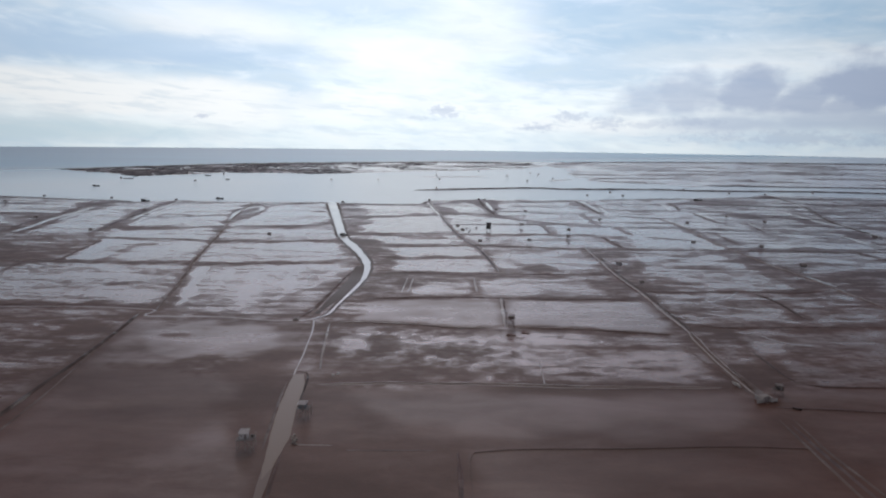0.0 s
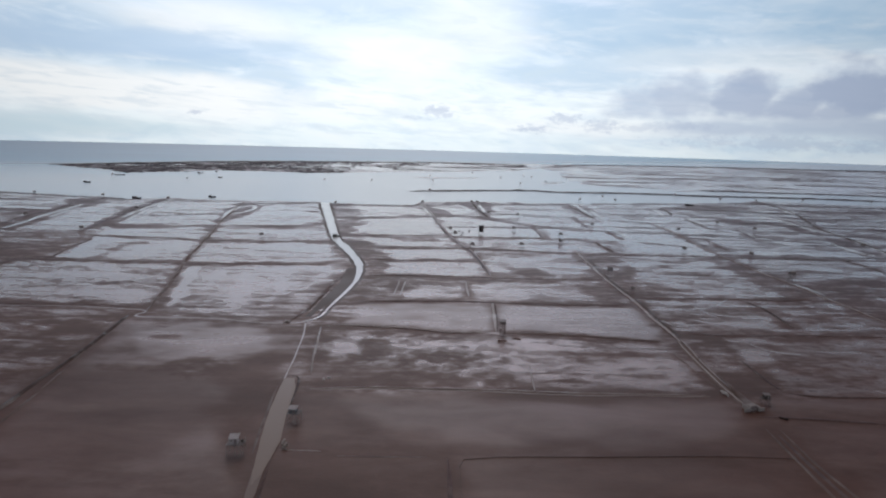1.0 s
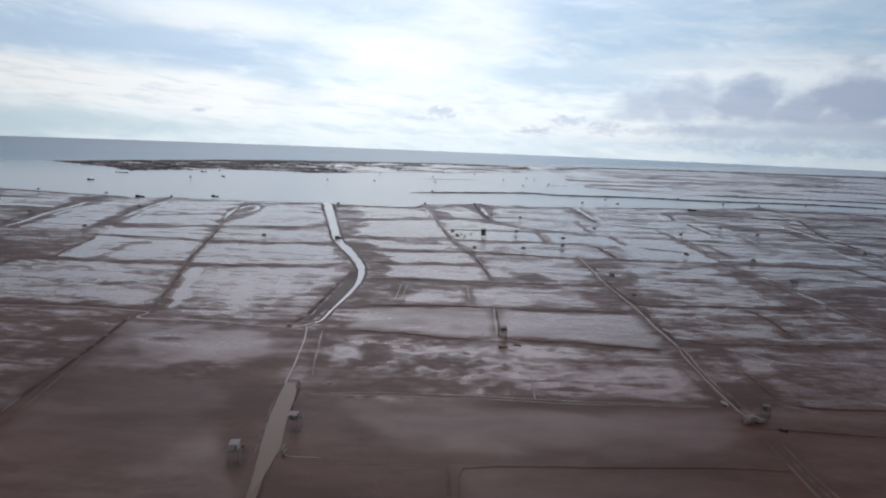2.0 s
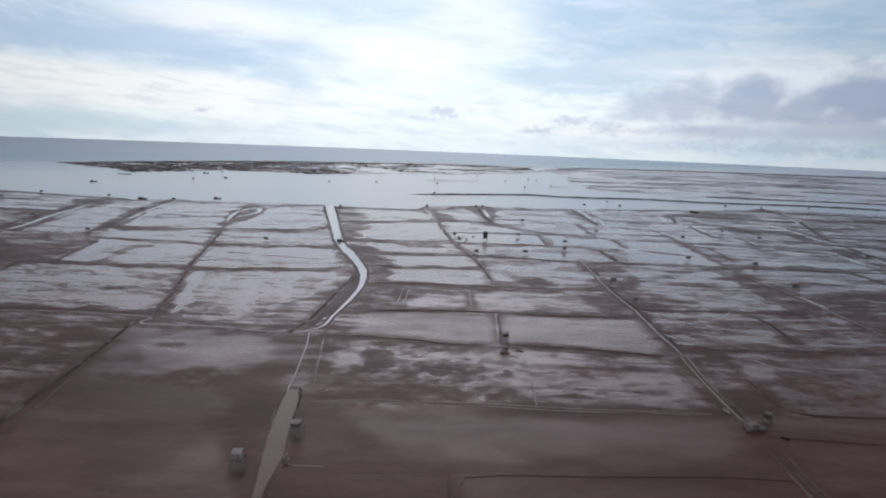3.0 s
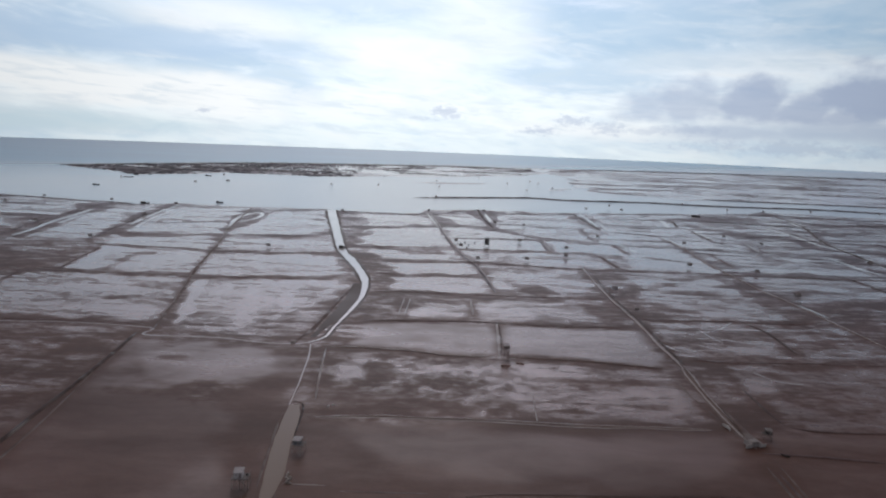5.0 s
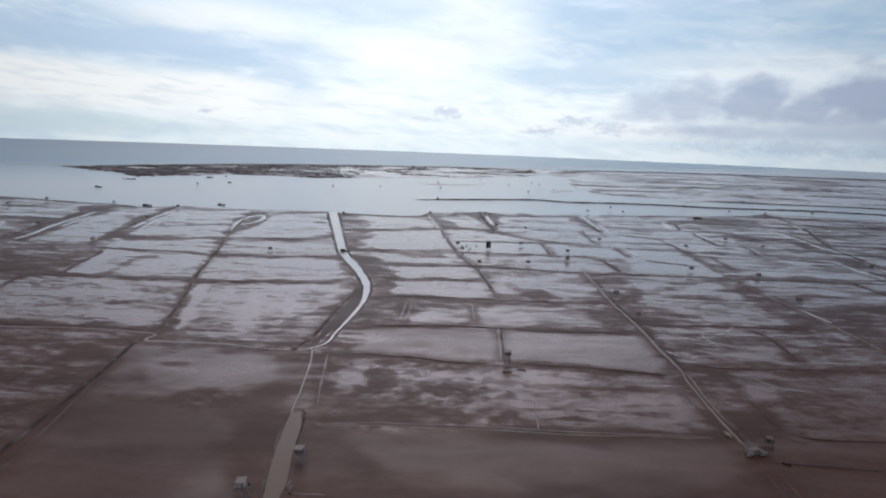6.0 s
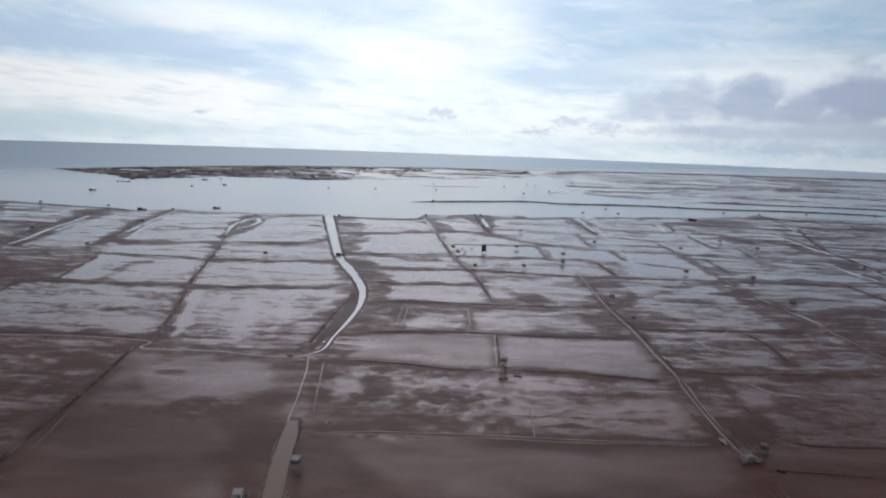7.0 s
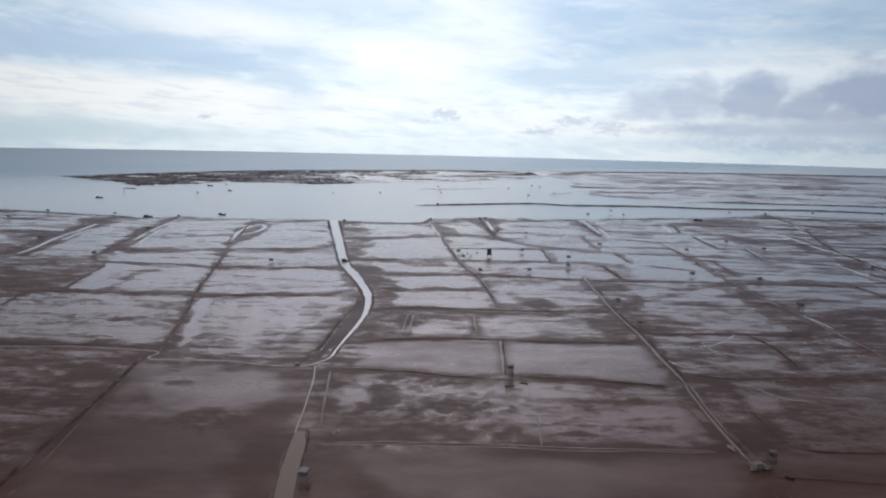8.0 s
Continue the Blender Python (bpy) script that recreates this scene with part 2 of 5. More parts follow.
def bank_material(name, dark, pale, rough=0.8):
    """Heaped mud, drying in patches."""
    m, nt, p = material(name)
    a = noise_node(nt, place(nt, 0.25, 0.25, 0.6), 1.0, 5, 0.6)
    b = noise_node(nt, place(nt, 2.2, 2.2, 2.2), 1.0, 4, 0.6)
    c = noise_node(nt, place(nt, 0.045, 0.045, 0.1), 1.0, 3, 0.5)
    dry = math_node(nt, "ADD", math_node(nt, "ADD", math_node(nt, "MULTIPLY", a, 0.4), math_node(nt, "MULTIPLY", b, 0.2)), math_node(nt, "MULTIPLY", c, 0.4))
    nt.links.new(mix(nt, smooth(nt, dry, 0.38, 0.63), dark, pale), p.inputs["Base Color"])
    slick = noise_node(nt, place(nt, 0.07, 0.13, 0.1), 1.0, 5, 0.6, 0.6)
    nt.links.new(smooth(nt, slick, 0.44, 0.66, rough, rough * 0.42), p.inputs["Roughness"])
    p.inputs["IOR"].default_value = 1.40
    bump(nt, p, b, 0.7, 0.08)
    return m


def water_material(name, silt, rough, wave, scale=(0.5, 0.9), spec=0.5, ior=1.33):
    m, nt, p = material(name)
    n = noise_node(nt, place(nt, *scale), 1.0, 3, 0.5)
    big = noise_node(nt, place(nt, 0.006, 0.012), 1.0, 4, 0.5)
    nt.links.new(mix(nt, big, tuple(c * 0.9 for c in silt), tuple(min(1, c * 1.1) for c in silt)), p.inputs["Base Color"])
    nt.links.new(smooth(nt, big, 0.3, 0.7, rough * 0.8, rough * 1.25), p.inputs["Roughness"])
    p.inputs["Specular IOR Level"].default_value = spec
    p.inputs["IOR"].default_value = ior
    bump(nt, p, n, wave, 0.15)
    return m


def sea_material():
    """Calm silty bay inshore, wind-roughened blue-green sea farther out."""
    m, nt, p = material("sea_water")
    geo = nt.nodes.new("ShaderNodeNewGeometry")
    sep = nt.nodes.new("ShaderNodeSeparateXYZ")
    nt.links.new(geo.outputs["Position"], sep.inputs[0])
    big = noise_node(nt, place(nt, 0.0016, 0.004), 1.0, 4, 0.5)
    swell = noise_node(nt, place(nt, 0.05, 0.12), 1.0, 4, 0.6)
    off = math_node(nt, "ADD", sep.outputs[1], math_node(nt, "MULTIPLY", math_node(nt, "SUBTRACT", big, 0.5), 500.0))
    off = math_node(nt, "ADD", off, math_node(nt, "MULTIPLY", sep.outputs[0], -0.9))
    open_sea = smooth(nt, off, 1050.0, 2300.0)
    # the silt of the eastern flats clouds the sea to a pale green-blue
    silty = smooth(nt, math_node(nt, "ADD", sep.outputs[0], math_node(nt, "MULTIPLY", big, 900.0)), -1900.0, 2300.0)
    outer = mix(nt, silty, (0.07, 0.26, 0.48), (0.20, 0.70, 1.0))
    nt.links.new(mix(nt, open_sea, (0.40, 0.49, 0.585), outer), p.inputs["Base Color"])
    nt.links.new(smooth(nt, open_sea, 0.0, 1.0, 0.20, 0.30), p.inputs["Roughness"])
    nt.links.new(math_node(nt, "ADD", smooth(nt, open_sea, 0.0, 1.0, 0.95, 0.26), math_node(nt, "MULTIPLY", math_node(nt, "MULTIPLY", open_sea, silty), 0.50)), p.inputs["Specular IOR Level"])
    p.inputs["IOR"].default_value = 1.5
    bump(nt, p, swell, 0.2, 0.4)
    return m


def plain_material(name, a, b, rough, metal=0.0, scale=1.5, relief=0.2):
    m, nt, p = material(name)
    co = nt.nodes.new("ShaderNodeTexCoord").outputs["Object"]
    n = noise_node(nt, co, scale, 5, 0.6)
    f = noise_node(nt, co, scale * 9, 3, 0.6)
    nt.links.new(mix(nt, smooth(nt, math_node(nt, "ADD", math_node(nt, "MULTIPLY", n, 0.7), math_node(nt, "MULTIPLY", f, 0.3)), 0.35, 0.65), a, b), p.inputs["Base Color"])
    p.inputs["Roughness"].default_value, p.inputs["Metallic"].default_value = rough, metal
    bump(nt, p, f, relief, 0.02)
    return m


MUD = mud_material()
BANK = bank_material("bank_mud", (0.118, 0.072, 0.066), (0.235, 0.155, 0.145))
# bank mud greyed so that distance haze is painted into the far dykes
HAZE_BANK = bank_material("hazed_bank", (0.140, 0.116, 0.132), (0.260, 0.220, 0.245))
DARK_BANK = bank_material("dark_wet_bank", (0.058, 0.033, 0.029), (0.115, 0.070, 0.062))
PALE_BANK = bank_material("pale_bank_mud", (0.15, 0.097, 0.083), (0.25, 0.175, 0.153))
DRY_SILT = bank_material("dull_dry_silt", (0.25, 0.195, 0.18), (0.38, 0.31, 0.29), 0.6)
PATH = bank_material("pale_trodden_silt", (0.40, 0.34, 0.325), (0.57, 0.50, 0.485), 0.5)
MUD_WET = water_material("wet_silt", (0.115, 0.076, 0.068), 0.55, 0.2)
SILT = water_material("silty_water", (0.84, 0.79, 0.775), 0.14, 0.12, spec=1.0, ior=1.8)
TRICKLE = water_material("silty_trickle", (0.62, 0.54, 0.52), 0.25, 0.15)
POND = water_material("muddy_pond_water", (0.335, 0.250, 0.200), 0.30, 0.15)
DITCH = water_material("muddy_ditch_water", (0.262, 0.187, 0.160), 0.33, 0.15)
SEA = sea_material()
TIN = plain_material("weathered_tin", (0.25, 0.265, 0.28), (0.38, 0.395, 0.41), 0.5, 0.2)
PALE_TIN = plain_material("whitewashed_tin", (0.56, 0.525, 0.54), (0.74, 0.70, 0.715), 0.6)
BOARD = plain_material("pale_board", (0.17, 0.18, 0.19), (0.27, 0.28, 0.29), 0.7)
GREY_WOOD = plain_material("bleached_timber", (0.24, 0.215, 0.21), (0.38, 0.345, 0.335), 0.85)
DARK_BOARD = plain_material("dark_board", (0.05, 0.045, 0.042), (0.11, 0.095, 0.085), 0.8)
WOOD = plain_material("wet_timber", (0.07, 0.055, 0.048), (0.14, 0.11, 0.095), 0.75)
# timber lightened to paint distance haze onto the far tall huts
HAZED_WOOD = plain_material("hazed_timber", (0.33, 0.30, 0.31), (0.50, 0.46, 0.47), 0.85)
OLD_BOARD = plain_material("weathered_board", (0.247, 0.208, 0.202), (0.390, 0.338, 0.325), 0.8)
RED_BOARD = plain_material("red_brown_board", (0.15, 0.095, 0.082), (0.25, 0.165, 0.145), 0.8)
THATCH = plain_material("old_thatch", (0.286, 0.240, 0.227), (0.442, 0.384, 0.364), 0.95, 0, 3.0, 0.6)
TARP = plain_material("black_tarpaulin", (0.012, 0.012, 0.014), (0.035, 0.035, 0.04), 0.5)
HULL = plain_material("tarred_hull", (0.045, 0.042, 0.045), (0.105, 0.095, 0.098), 0.6)
CONCRETE = plain_material("worn_concrete", (0.36, 0.315, 0.30), (0.52, 0.465, 0.445), 0.85)
WHITE_SACK = plain_material("white_sack", (0.62, 0.58, 0.56), (0.78, 0.74, 0.72), 0.85, 0, 4.0, 0.3)
SACK = plain_material("silt_sack", (0.36, 0.31, 0.285), (0.52, 0.46, 0.43), 0.9, 0, 4.0, 0.5)
BROWN_SACK = plain_material("mud_filled_sack", (0.27, 0.165, 0.135), (0.38, 0.245, 0.205), 0.9, 0, 4.0, 0.5)
SCRUB = bank_material("dark_scrub", (0.060, 0.054, 0.064), (0.108, 0.096, 0.110), 0.95)
DRUM = plain_material("dark_blue_plastic", (0.05, 0.055, 0.065), (0.09, 0.095, 0.11), 0.5)
NET = plain_material("brown_net", (0.17, 0.125, 0.11), (0.24, 0.185, 0.165), 0.8)
BLUE = plain_material("blue_plastic", (0.13, 0.145, 0.17), (0.20, 0.215, 0.24), 0.5)


# ---- mesh helpers ----
def part(name, bm, mat, parent=None, label=""):
    me = bpy.data.meshes.new(name)
    bm.to_mesh(me)
    bm.free()
    me.materials.append(mat)
    ob = new(name, me)
    if parent:
        ob.parent = parent
    if label:
        ob["label"] = label
    return ob


def box(bm, cx, cy, cz, sx, sy, sz, bevel=0.0, turn=None):
    m = Matrix.Translation((cx, cy, cz)) @ (turn or Matrix()) @ Matrix.Diagonal((sx, sy, sz, 1))
    made = bmesh.ops.create_cube(bm, size=1, matrix=m)["verts"]
    if bevel:
        edges = {e for v in made for e in v.link_edges}
        bmesh.ops.bevel(bm, geom=list(edges), offset=bevel, segments=1, affect="EDGES")
    return bm


def rod(bm, a, b, r0, r1=None, sides=7):
    a, b = Vector(a), Vector(b)
    d = b - a
    m = Matrix.Translation((a + b) / 2) @ d.to_track_quat("Z", "Y").to_matrix().to_4x4()
    bmesh.ops.create_cone(bm, cap_ends=True, segments=sides, radius1=r0, radius2=r0 if r1 is None else r1, depth=d.length, matrix=m)
    return bm


def mesh_from(name, verts, faces, mat, smooth_faces=True):
    me = bpy.data.meshes.new(name)
    me.from_pydata(verts, [], faces)
    me.materials.append(mat)
    me.polygons.foreach_set("use_smooth", [smooth_faces] * len(me.polygons))
    me.update()
    return new(name, me)


def vnoise(x, y, seed=0):
    """Smooth value noise on a unit lattice, 0 to 1, for arrays."""
    ix, iy = np.floor(x), np.floor(y)
    fx, fy = x - ix, y - iy
    fx, fy = fx * fx * (3 - 2 * fx), fy * fy * (3 - 2 * fy)

    def h(a, b):
        s = np.sin(a * 127.1 + b * 311.7 + seed * 74.7) * 43758.5453
        return s - np.floor(s)
    return (h(ix, iy) * (1 - fx) + h(ix + 1, iy) * fx) * (1 - fy) + (h(ix, iy + 1) * (1 - fx) + h(ix + 1, iy + 1) * fx) * fy


def inside_by(px, py, poly):
    """Signed distance to a polygon, positive within."""
    pts = np.array(poly, float)
    best, odd = np.full(px.shape, 1e9), np.zeros(px.shape, bool)
    for (ax, ay), (bx, by) in zip(pts, np.roll(pts, -1, 0)):
        ex, ey = bx - ax, by - ay
        k = np.clip(((px - ax) * ex + (py - ay) * ey) / max(ex * ex + ey * ey, 1e-9), 0, 1)
        best = np.minimum(best, np.hypot(px - ax - k * ex, py - ay - k * ey))
        cut = (ay > py) != (by > py)
        odd ^= cut & (px < ex * (py - ay) / (ey if ey else 1e-9) + ax)
    return np.where(odd, best, -best)


# ---- the plan: fields, shores ----
SHORE = [(-560, 616), (-456, 629), (-398, 615), (-325, 601), (-294, 588), (-260, 605), (-186, 601), (-114, 611), (-102, 599), (-23, 601), (-18, 630), (38, 657), (140, 658), (250, 696), (341, 726), (392, 761), (455, 750), (604, 723)]
SPIT = [(-729, 1170), (-637, 1095), (-556, 1044), (-485, 969), (-455, 1022), (-408, 1070), (-398, 1124), (-293, 1115), (-230, 1107), (-148, 1172), (-78, 1254), (13, 1292), (143, 1410), (226, 1545), (367, 1830), (381, 1993), (19, 1912), (-431, 1642), (-534, 1512), (-651, 1329)]
FAR_FLAT = [(180, 1003), (235, 1068), (258, 971), (344, 916), (473, 922), (596, 918), (746, 896), (1956, 2375), (1454, 2261), (1023, 2213), (694, 2124), (422, 2016), (255, 1643), (291, 1450), (242, 1200)]
THIN_BAR = [(-86, 1069), (2, 1086), (62, 1106), (116, 1140), (61, 1092), (-8, 1055)]
# clam fields
FIELDS = []


def field(corners, wet, rim=4.0, calm=0.0, furrow=0.65):
    """Corners, how high the water stands, how wide the drier rim is, how even the bed, how far its unevenness runs in furrows."""
    FIELDS.append((corners, wet, rim, calm, furrow))


field([(-123, 591), (-80, 439), (-63, 360), (-48, 305), (-48, 263), (-50, 217), (-55, 197), (-44.9, 153.6), (-27.1, 154.6), (-31, 201), (-26, 233), (-25, 280), (-36, 312), (-31, 348), (-54, 443), (-71, 522), (-97, 596)], 0.2, 8, 0, 0.65)
field([(-117, 289), (-49, 300), (-44, 263), (-51, 212), (-96, 214)], 0.57, 7, 0.0, 0.75)
field([(-212, 279), (-203, 291), (-120, 291), (-106, 224), (-169, 221)], 0.62, 7, 0.0, 0.6)
field([(-190, 302), (-203, 365), (-138, 358), (-125, 304)], 0.8, 7, 0.12, 0.6)
field([(-140, 352), (-63, 363), (-51, 312), (-122, 300)], 0.7, 6, 0.0, 0.6)
field([(-216, 405), (-159, 418), (-142, 368), (-204, 372)], 0.82, 7, 0.22, 0.6)
field([(-146, 418), (-76, 440), (-67, 377), (-136, 368)], 0.7, 8, 0.11, 0.6)
field([(-154, 454), (-170, 556), (-113, 579), (-86, 478), (-93, 445), (-150, 436)], 0.81, 10, 0.33, 0.65)
field([(-242, 506), (-253, 565), (-190, 577), (-155, 435), (-223, 423)], 0.82, 7, 0.22, 0.65)
field([(-271, 385), (-307, 530), (-281, 568), (-258, 532), (-225, 391)], 0.72, 7, 0.25, 0.65)
field([(-399, 536), (-344, 577), (-291, 432), (-317, 423)], 0.59, 7, 0, 0.65)
field([(-279, 372), (-224, 385), (-195, 308), (-230, 304)], 0.25, 7, 0, 0.7)
field([(-158, 206), (-105, 202), (-101, 165), (-99.7, 125.8)], 0.2, 6, 0, 0.8)
field([(-28, 230), (25, 232), (23, 198), (5, 197), (-12, 201), (-27, 204)], 0.5, 5, 0.8, 0.6)
field([(19, 231), (76, 232), (76, 192), (41, 197), (17, 198)], 0.6, 5, 0.82, 0.6)
field([(-11, 266), (12, 267), (12, 242), (-13, 243)], 0.58, 5, 0.3, 0.6)
field([(17, 269), (71, 272), (67, 240), (15, 239)], 0.56, 5, 0.35, 0.7)
field([(-72, 575), (-20, 576), (-6, 523), (-59, 504)], 0.85, 10, 0.33, 0.65)
field([(-52, 484), (-1, 495), (5, 416), (-55, 408)], 0.89, 10, 0.33, 0.65)
field([(-44, 389), (7, 398), (15, 364), (-31, 361)], 0.66, 8, 0.11, 0.6)
field([(-30, 345), (19, 354), (22, 328), (-25, 324)], 0.73, 10, 0.33, 0.65)
field([(-24, 310), (22, 315), (23, 287), (-18, 285)], 0.71, 10, 0.33, 0.65)
field([(6, 444), (71, 451), (71, 412), (8, 410)], 1.25, 7, 0.7, 0.65)
field([(12, 395), (98, 398), (102, 360), (26, 364)], 0.66, 7, 0.19, 0.7)
field([(26, 350), (75, 348), (79, 285), (26, 285)], 0.56, 6, 0, 0.75)
field([(55, 612), (131, 627), (133, 529), (128, 457), (77, 475), (44, 515)], 0.73, 7, 0.22, 0.65)
field([(-1, 601), (32, 608), (38, 530), (2, 534)], 0.81, 7, 0, 0.65)
field([(81, 447), (122, 441), (120, 411), (81, 410)], 0.95, 7, 0.39, 0.65)
field([(136, 439), (167, 436), (167, 355), (125, 358), (119, 391)], 0.91, 7, 0.36, 0.65)
field([(98, 341), (160, 340), (163, 282), (167, 258), (99, 252), (82, 265)], 0.54, 6, 0, 0.65)
field([(85, 244), (122, 244), (124, 205), (86, 205)], 0.5, 6, 0, 0.75)
field([(127, 245), (165, 250), (170, 212), (165, 206), (127, 204)], 0.45, 6, 0, 0.65)
field([(93, 194), (158, 197), (125, 153), (91.7, 151.2)], 0.43, 5, 0.35, 0.6)
field([(169, 343), (229, 343), (232, 304), (226, 287), (177, 291)], 0.52, 7, 0.39, 0.7)
field([(163, 633), (232, 661), (225, 484), (248, 436), (181, 452), (117, 463)], 0.66, 7, 0.17, 0.7)
field([(176, 437), (239, 420), (300, 396), (286, 368), (171, 355)], 0.62, 7, 0.17, 0.7)
field([(245, 663), (361, 708), (288, 418), (279, 367), (232, 436), (225, 484)], 0.55, 7, 0.17, 0.7)
field([(385, 735), (516, 676), (314, 405), (296, 423)], 0.5, 7, 0.17, 0.7)
field([(-97, 197), (-50, 187), (-43.7, 145.9), (-30.1, 88.6), (-68.4, 85.0), (-93.8, 119.9), (-97, 160)], 0.36, 18, 0.86, 0.5)
field([(-28.7, 137.7), (71.0, 141.6), (74.2, 118.3), (6.9, 116.5), (-29.6, 116.2)], 0.2, 9, 0.92, 0.5)
field([(7.5, 111.7), (73.0, 114.3), (73.8, 89.4), (6.4, 87.9)], 0.16, 9, 0.9, 0.65)
field([(-30.4, 112.7), (2.3, 112.5), (2.7, 87.9), (-27.0, 87.2)], 0.12, 9, 0.9, 0.65)
field([(78.4, 130.3), (112.7, 125.7), (76.3, 81.4), (75.3, 95.5)], 0.25, 22, 0.85, 0.65)
field([(-117, 288), (-112, 287), (-95, 224), (-97, 218)], 0.98, 3, 0.9, 0.65)
field([(-191, 302), (-204, 367), (-196, 368), (-181, 302)], 0.98, 3, 0.5, 0.65)
field([(4, 502), (43, 493), (74, 462), (8, 457)], 0.85, 7, 0, 0.65)
field([(-119, 350), (-65, 357), (-57, 330), (-96, 326)], 0.85, 5, 0, 0.65)
field([(-133, 348), (-117, 354), (-114, 317), (-122, 307)], 0.75, 5, 0, 0.65)
field([(-83, 290), (-51, 293), (-49, 268), (-73, 272)], 0.72, 5, 0, 0.65)
field([(-99, 259), (-76, 264), (-67, 249), (-88, 235)], 0.66, 5, 0, 0.65)
field([(-187, 274), (-143, 284), (-130, 263), (-177, 252)], 0.64, 5, 0, 0.65)
field([(-117, 558), (-87, 478), (-104, 456), (-133, 501)], 0.9, 5, 0, 0.65)
field([(-42, 476), (-3, 486), (2, 439), (-34, 427)], 0.95, 5, 0, 0.65)
field([(-14, 341), (16, 344), (17, 331), (-12, 328)], 0.8, 5, 0, 0.65)
field([(52, 315), (68, 323), (73, 294), (54, 292)], 0.66, 5, 0, 0.65)
field([(-160, 447), (-180, 528), (-177, 589), (-155, 551), (-150, 495), (-154, 459)], 0, 4, 0, 0.65)
field([(-282, 396), (-305, 495), (-318, 569), (-315, 588), (-301, 547), (-276, 440), (-263, 378)], 0.08, 4, 0, 0.65)
field([(-223, 392), (-242, 456), (-258, 532), (-266, 599), (-253, 592), (-234, 487), (-220, 423)], 0.15, 4, 0, 0.65)
field([(-161, 209), (-231, 204), (-134.1, 113.6), (-96.5, 121.5)], 0.5, 4, 0, 0.65)
field([(-30.2, 190.5), (28.9, 190.6), (25.8, 149.8), (-21.6, 148.0)], 0.41, 5, 0.2, 0.05)
field([(28.0, 190.5), (74.1, 186.2), (73.1, 151.9), (25.0, 149.8)], 0.54, 5, 0, 0.7)
field([(-31.0, 145.6), (-35.1, 165.9), (-22.4, 165.4), (-12.1, 154.6), (-1.6, 151.8), (-0.8, 147.3)], 0.2, 6, 0.15, 0.3)
field([(-22.4, 185.4), (-14.5, 185.7), (-12.7, 173.5), (-19.9, 171.2)], 0.15, 2.5, 0.5, 0.2)
field([(13.4, 157.6), (18.9, 159.9), (21.6, 151.1), (14.9, 149.3)], 0.24, 5, 0.15, 0.2)
field([(-32.0, 185.0), (-23.6, 188.2), (-21.9, 174.1), (-29.0, 171.8)], 0.66, 2.5, 0.5, 0.5)
field([(-34, 165), (-20, 163.5), (-5, 160.5), (8, 156), (12, 149), (-30, 148)], 0.12, 3, 0.45, 0.5)
field([(-18.9, 138.7), (-10.8, 138.3), (-0.1, 140.3), (9.4, 140.6), (67.2, 139.1), (66.6, 132.0), (57.8, 126.3), (38.0, 121.5), (19.9, 119.8), (4.8, 122.7), (-10.0, 127.7), (-15.6, 133.4)], 0.37, 7, 0.95, 0.5)
field([(7.8, 111.7), (51.4, 110.9), (58.8, 104.0), (45.9, 97.9), (26.4, 97.4), (10.2, 101.0)], 0.3, 10, 0.95, 0.5)
field([(-97.9, 140.5), (-92.9, 155.8), (-75.3, 156.5), (-53.2, 153.2), (-46.3, 132.5), (-53.5, 113.7), (-72.0, 111.0), (-88.0, 120.1)], 0.27, 12, 0.93, 0.6)
field([(-100.5, 178.3), (-94.7, 191.1), (-55.3, 192.8), (-50.2, 168.6), (-58.2, 163.6), (-68.1, 161.0), (-87.5, 156.9), (-95.3, 160.0)], 0.36, 5, 0.78, 0.6)
field([(-93.3, 186.4), (-83.7, 195.4), (-75.6, 198.3), (-70.1, 193.4), (-54.9, 192.9), (-50.4, 175.0), (-55.7, 170.8), (-60.0, 166.8), (-63.5, 165.3), (-69.3, 164.1), (-76.5, 166.2), (-84.8, 173.7)], 0.5, 3.5, 0.8, 0.6)
field([(-68.5, 160.1), (-68.1, 165.1), (-61.3, 165.8), (-56.5, 163.2), (-48.0, 166.3), (-44.2, 161.0), (-56.9, 155.5), (-62.3, 154.1), (-66.1, 156.0)], 0.17, 5, 0.15, 0.6)
field([(-90.1, 158.9), (-66.8, 159.8), (-65.6, 156.8), (-88.5, 156.0)], 0.2, 1.5, 0.6, 0.7)
field([(-87.1, 184.4), (-79.2, 185.3), (-77.9, 181.9), (-85.9, 181.6)], 0.25, 1.2, 0.6, 0.7)
field([(-54.4, 161.5), (-44.3, 167.4), (-39.1, 139.1), (-34.7, 114.2), (-40.3, 114.1), (-49.7, 138.7)], 0.06, 8, 0.8, 0.5)
field([(95.3, 198.2), (97.1, 193.3), (95.3, 184.6), (98.9, 183.1), (103.1, 181.1), (101.1, 175.9), (93.5, 174.1), (93.5, 179.2), (93.9, 187.4)], 0.75, 1.8, 0.4, 0.6)
field([(92.3, 167.0), (93.9, 158.4), (103.6, 149.7), (93.2, 146.8), (87.6, 149.5), (87.7, 158.1)], 0.18, 6, 0.15, 0.6)
field([(81.9, 200.1), (95.9, 199.5), (91.3, 181.7), (89.1, 166.8), (83.9, 146.5), (78.5, 142.8), (78.9, 162.0), (80.1, 184.0)], 0.17, 6, 0.15, 0.5)
field([(-59.8, 235.3), (-51.5, 254.5), (-44.0, 263.6), (-46.1, 227.6), (-52.3, 210.9), (-61.3, 213.1)], 0.36, 4, 0.3, 0.6)
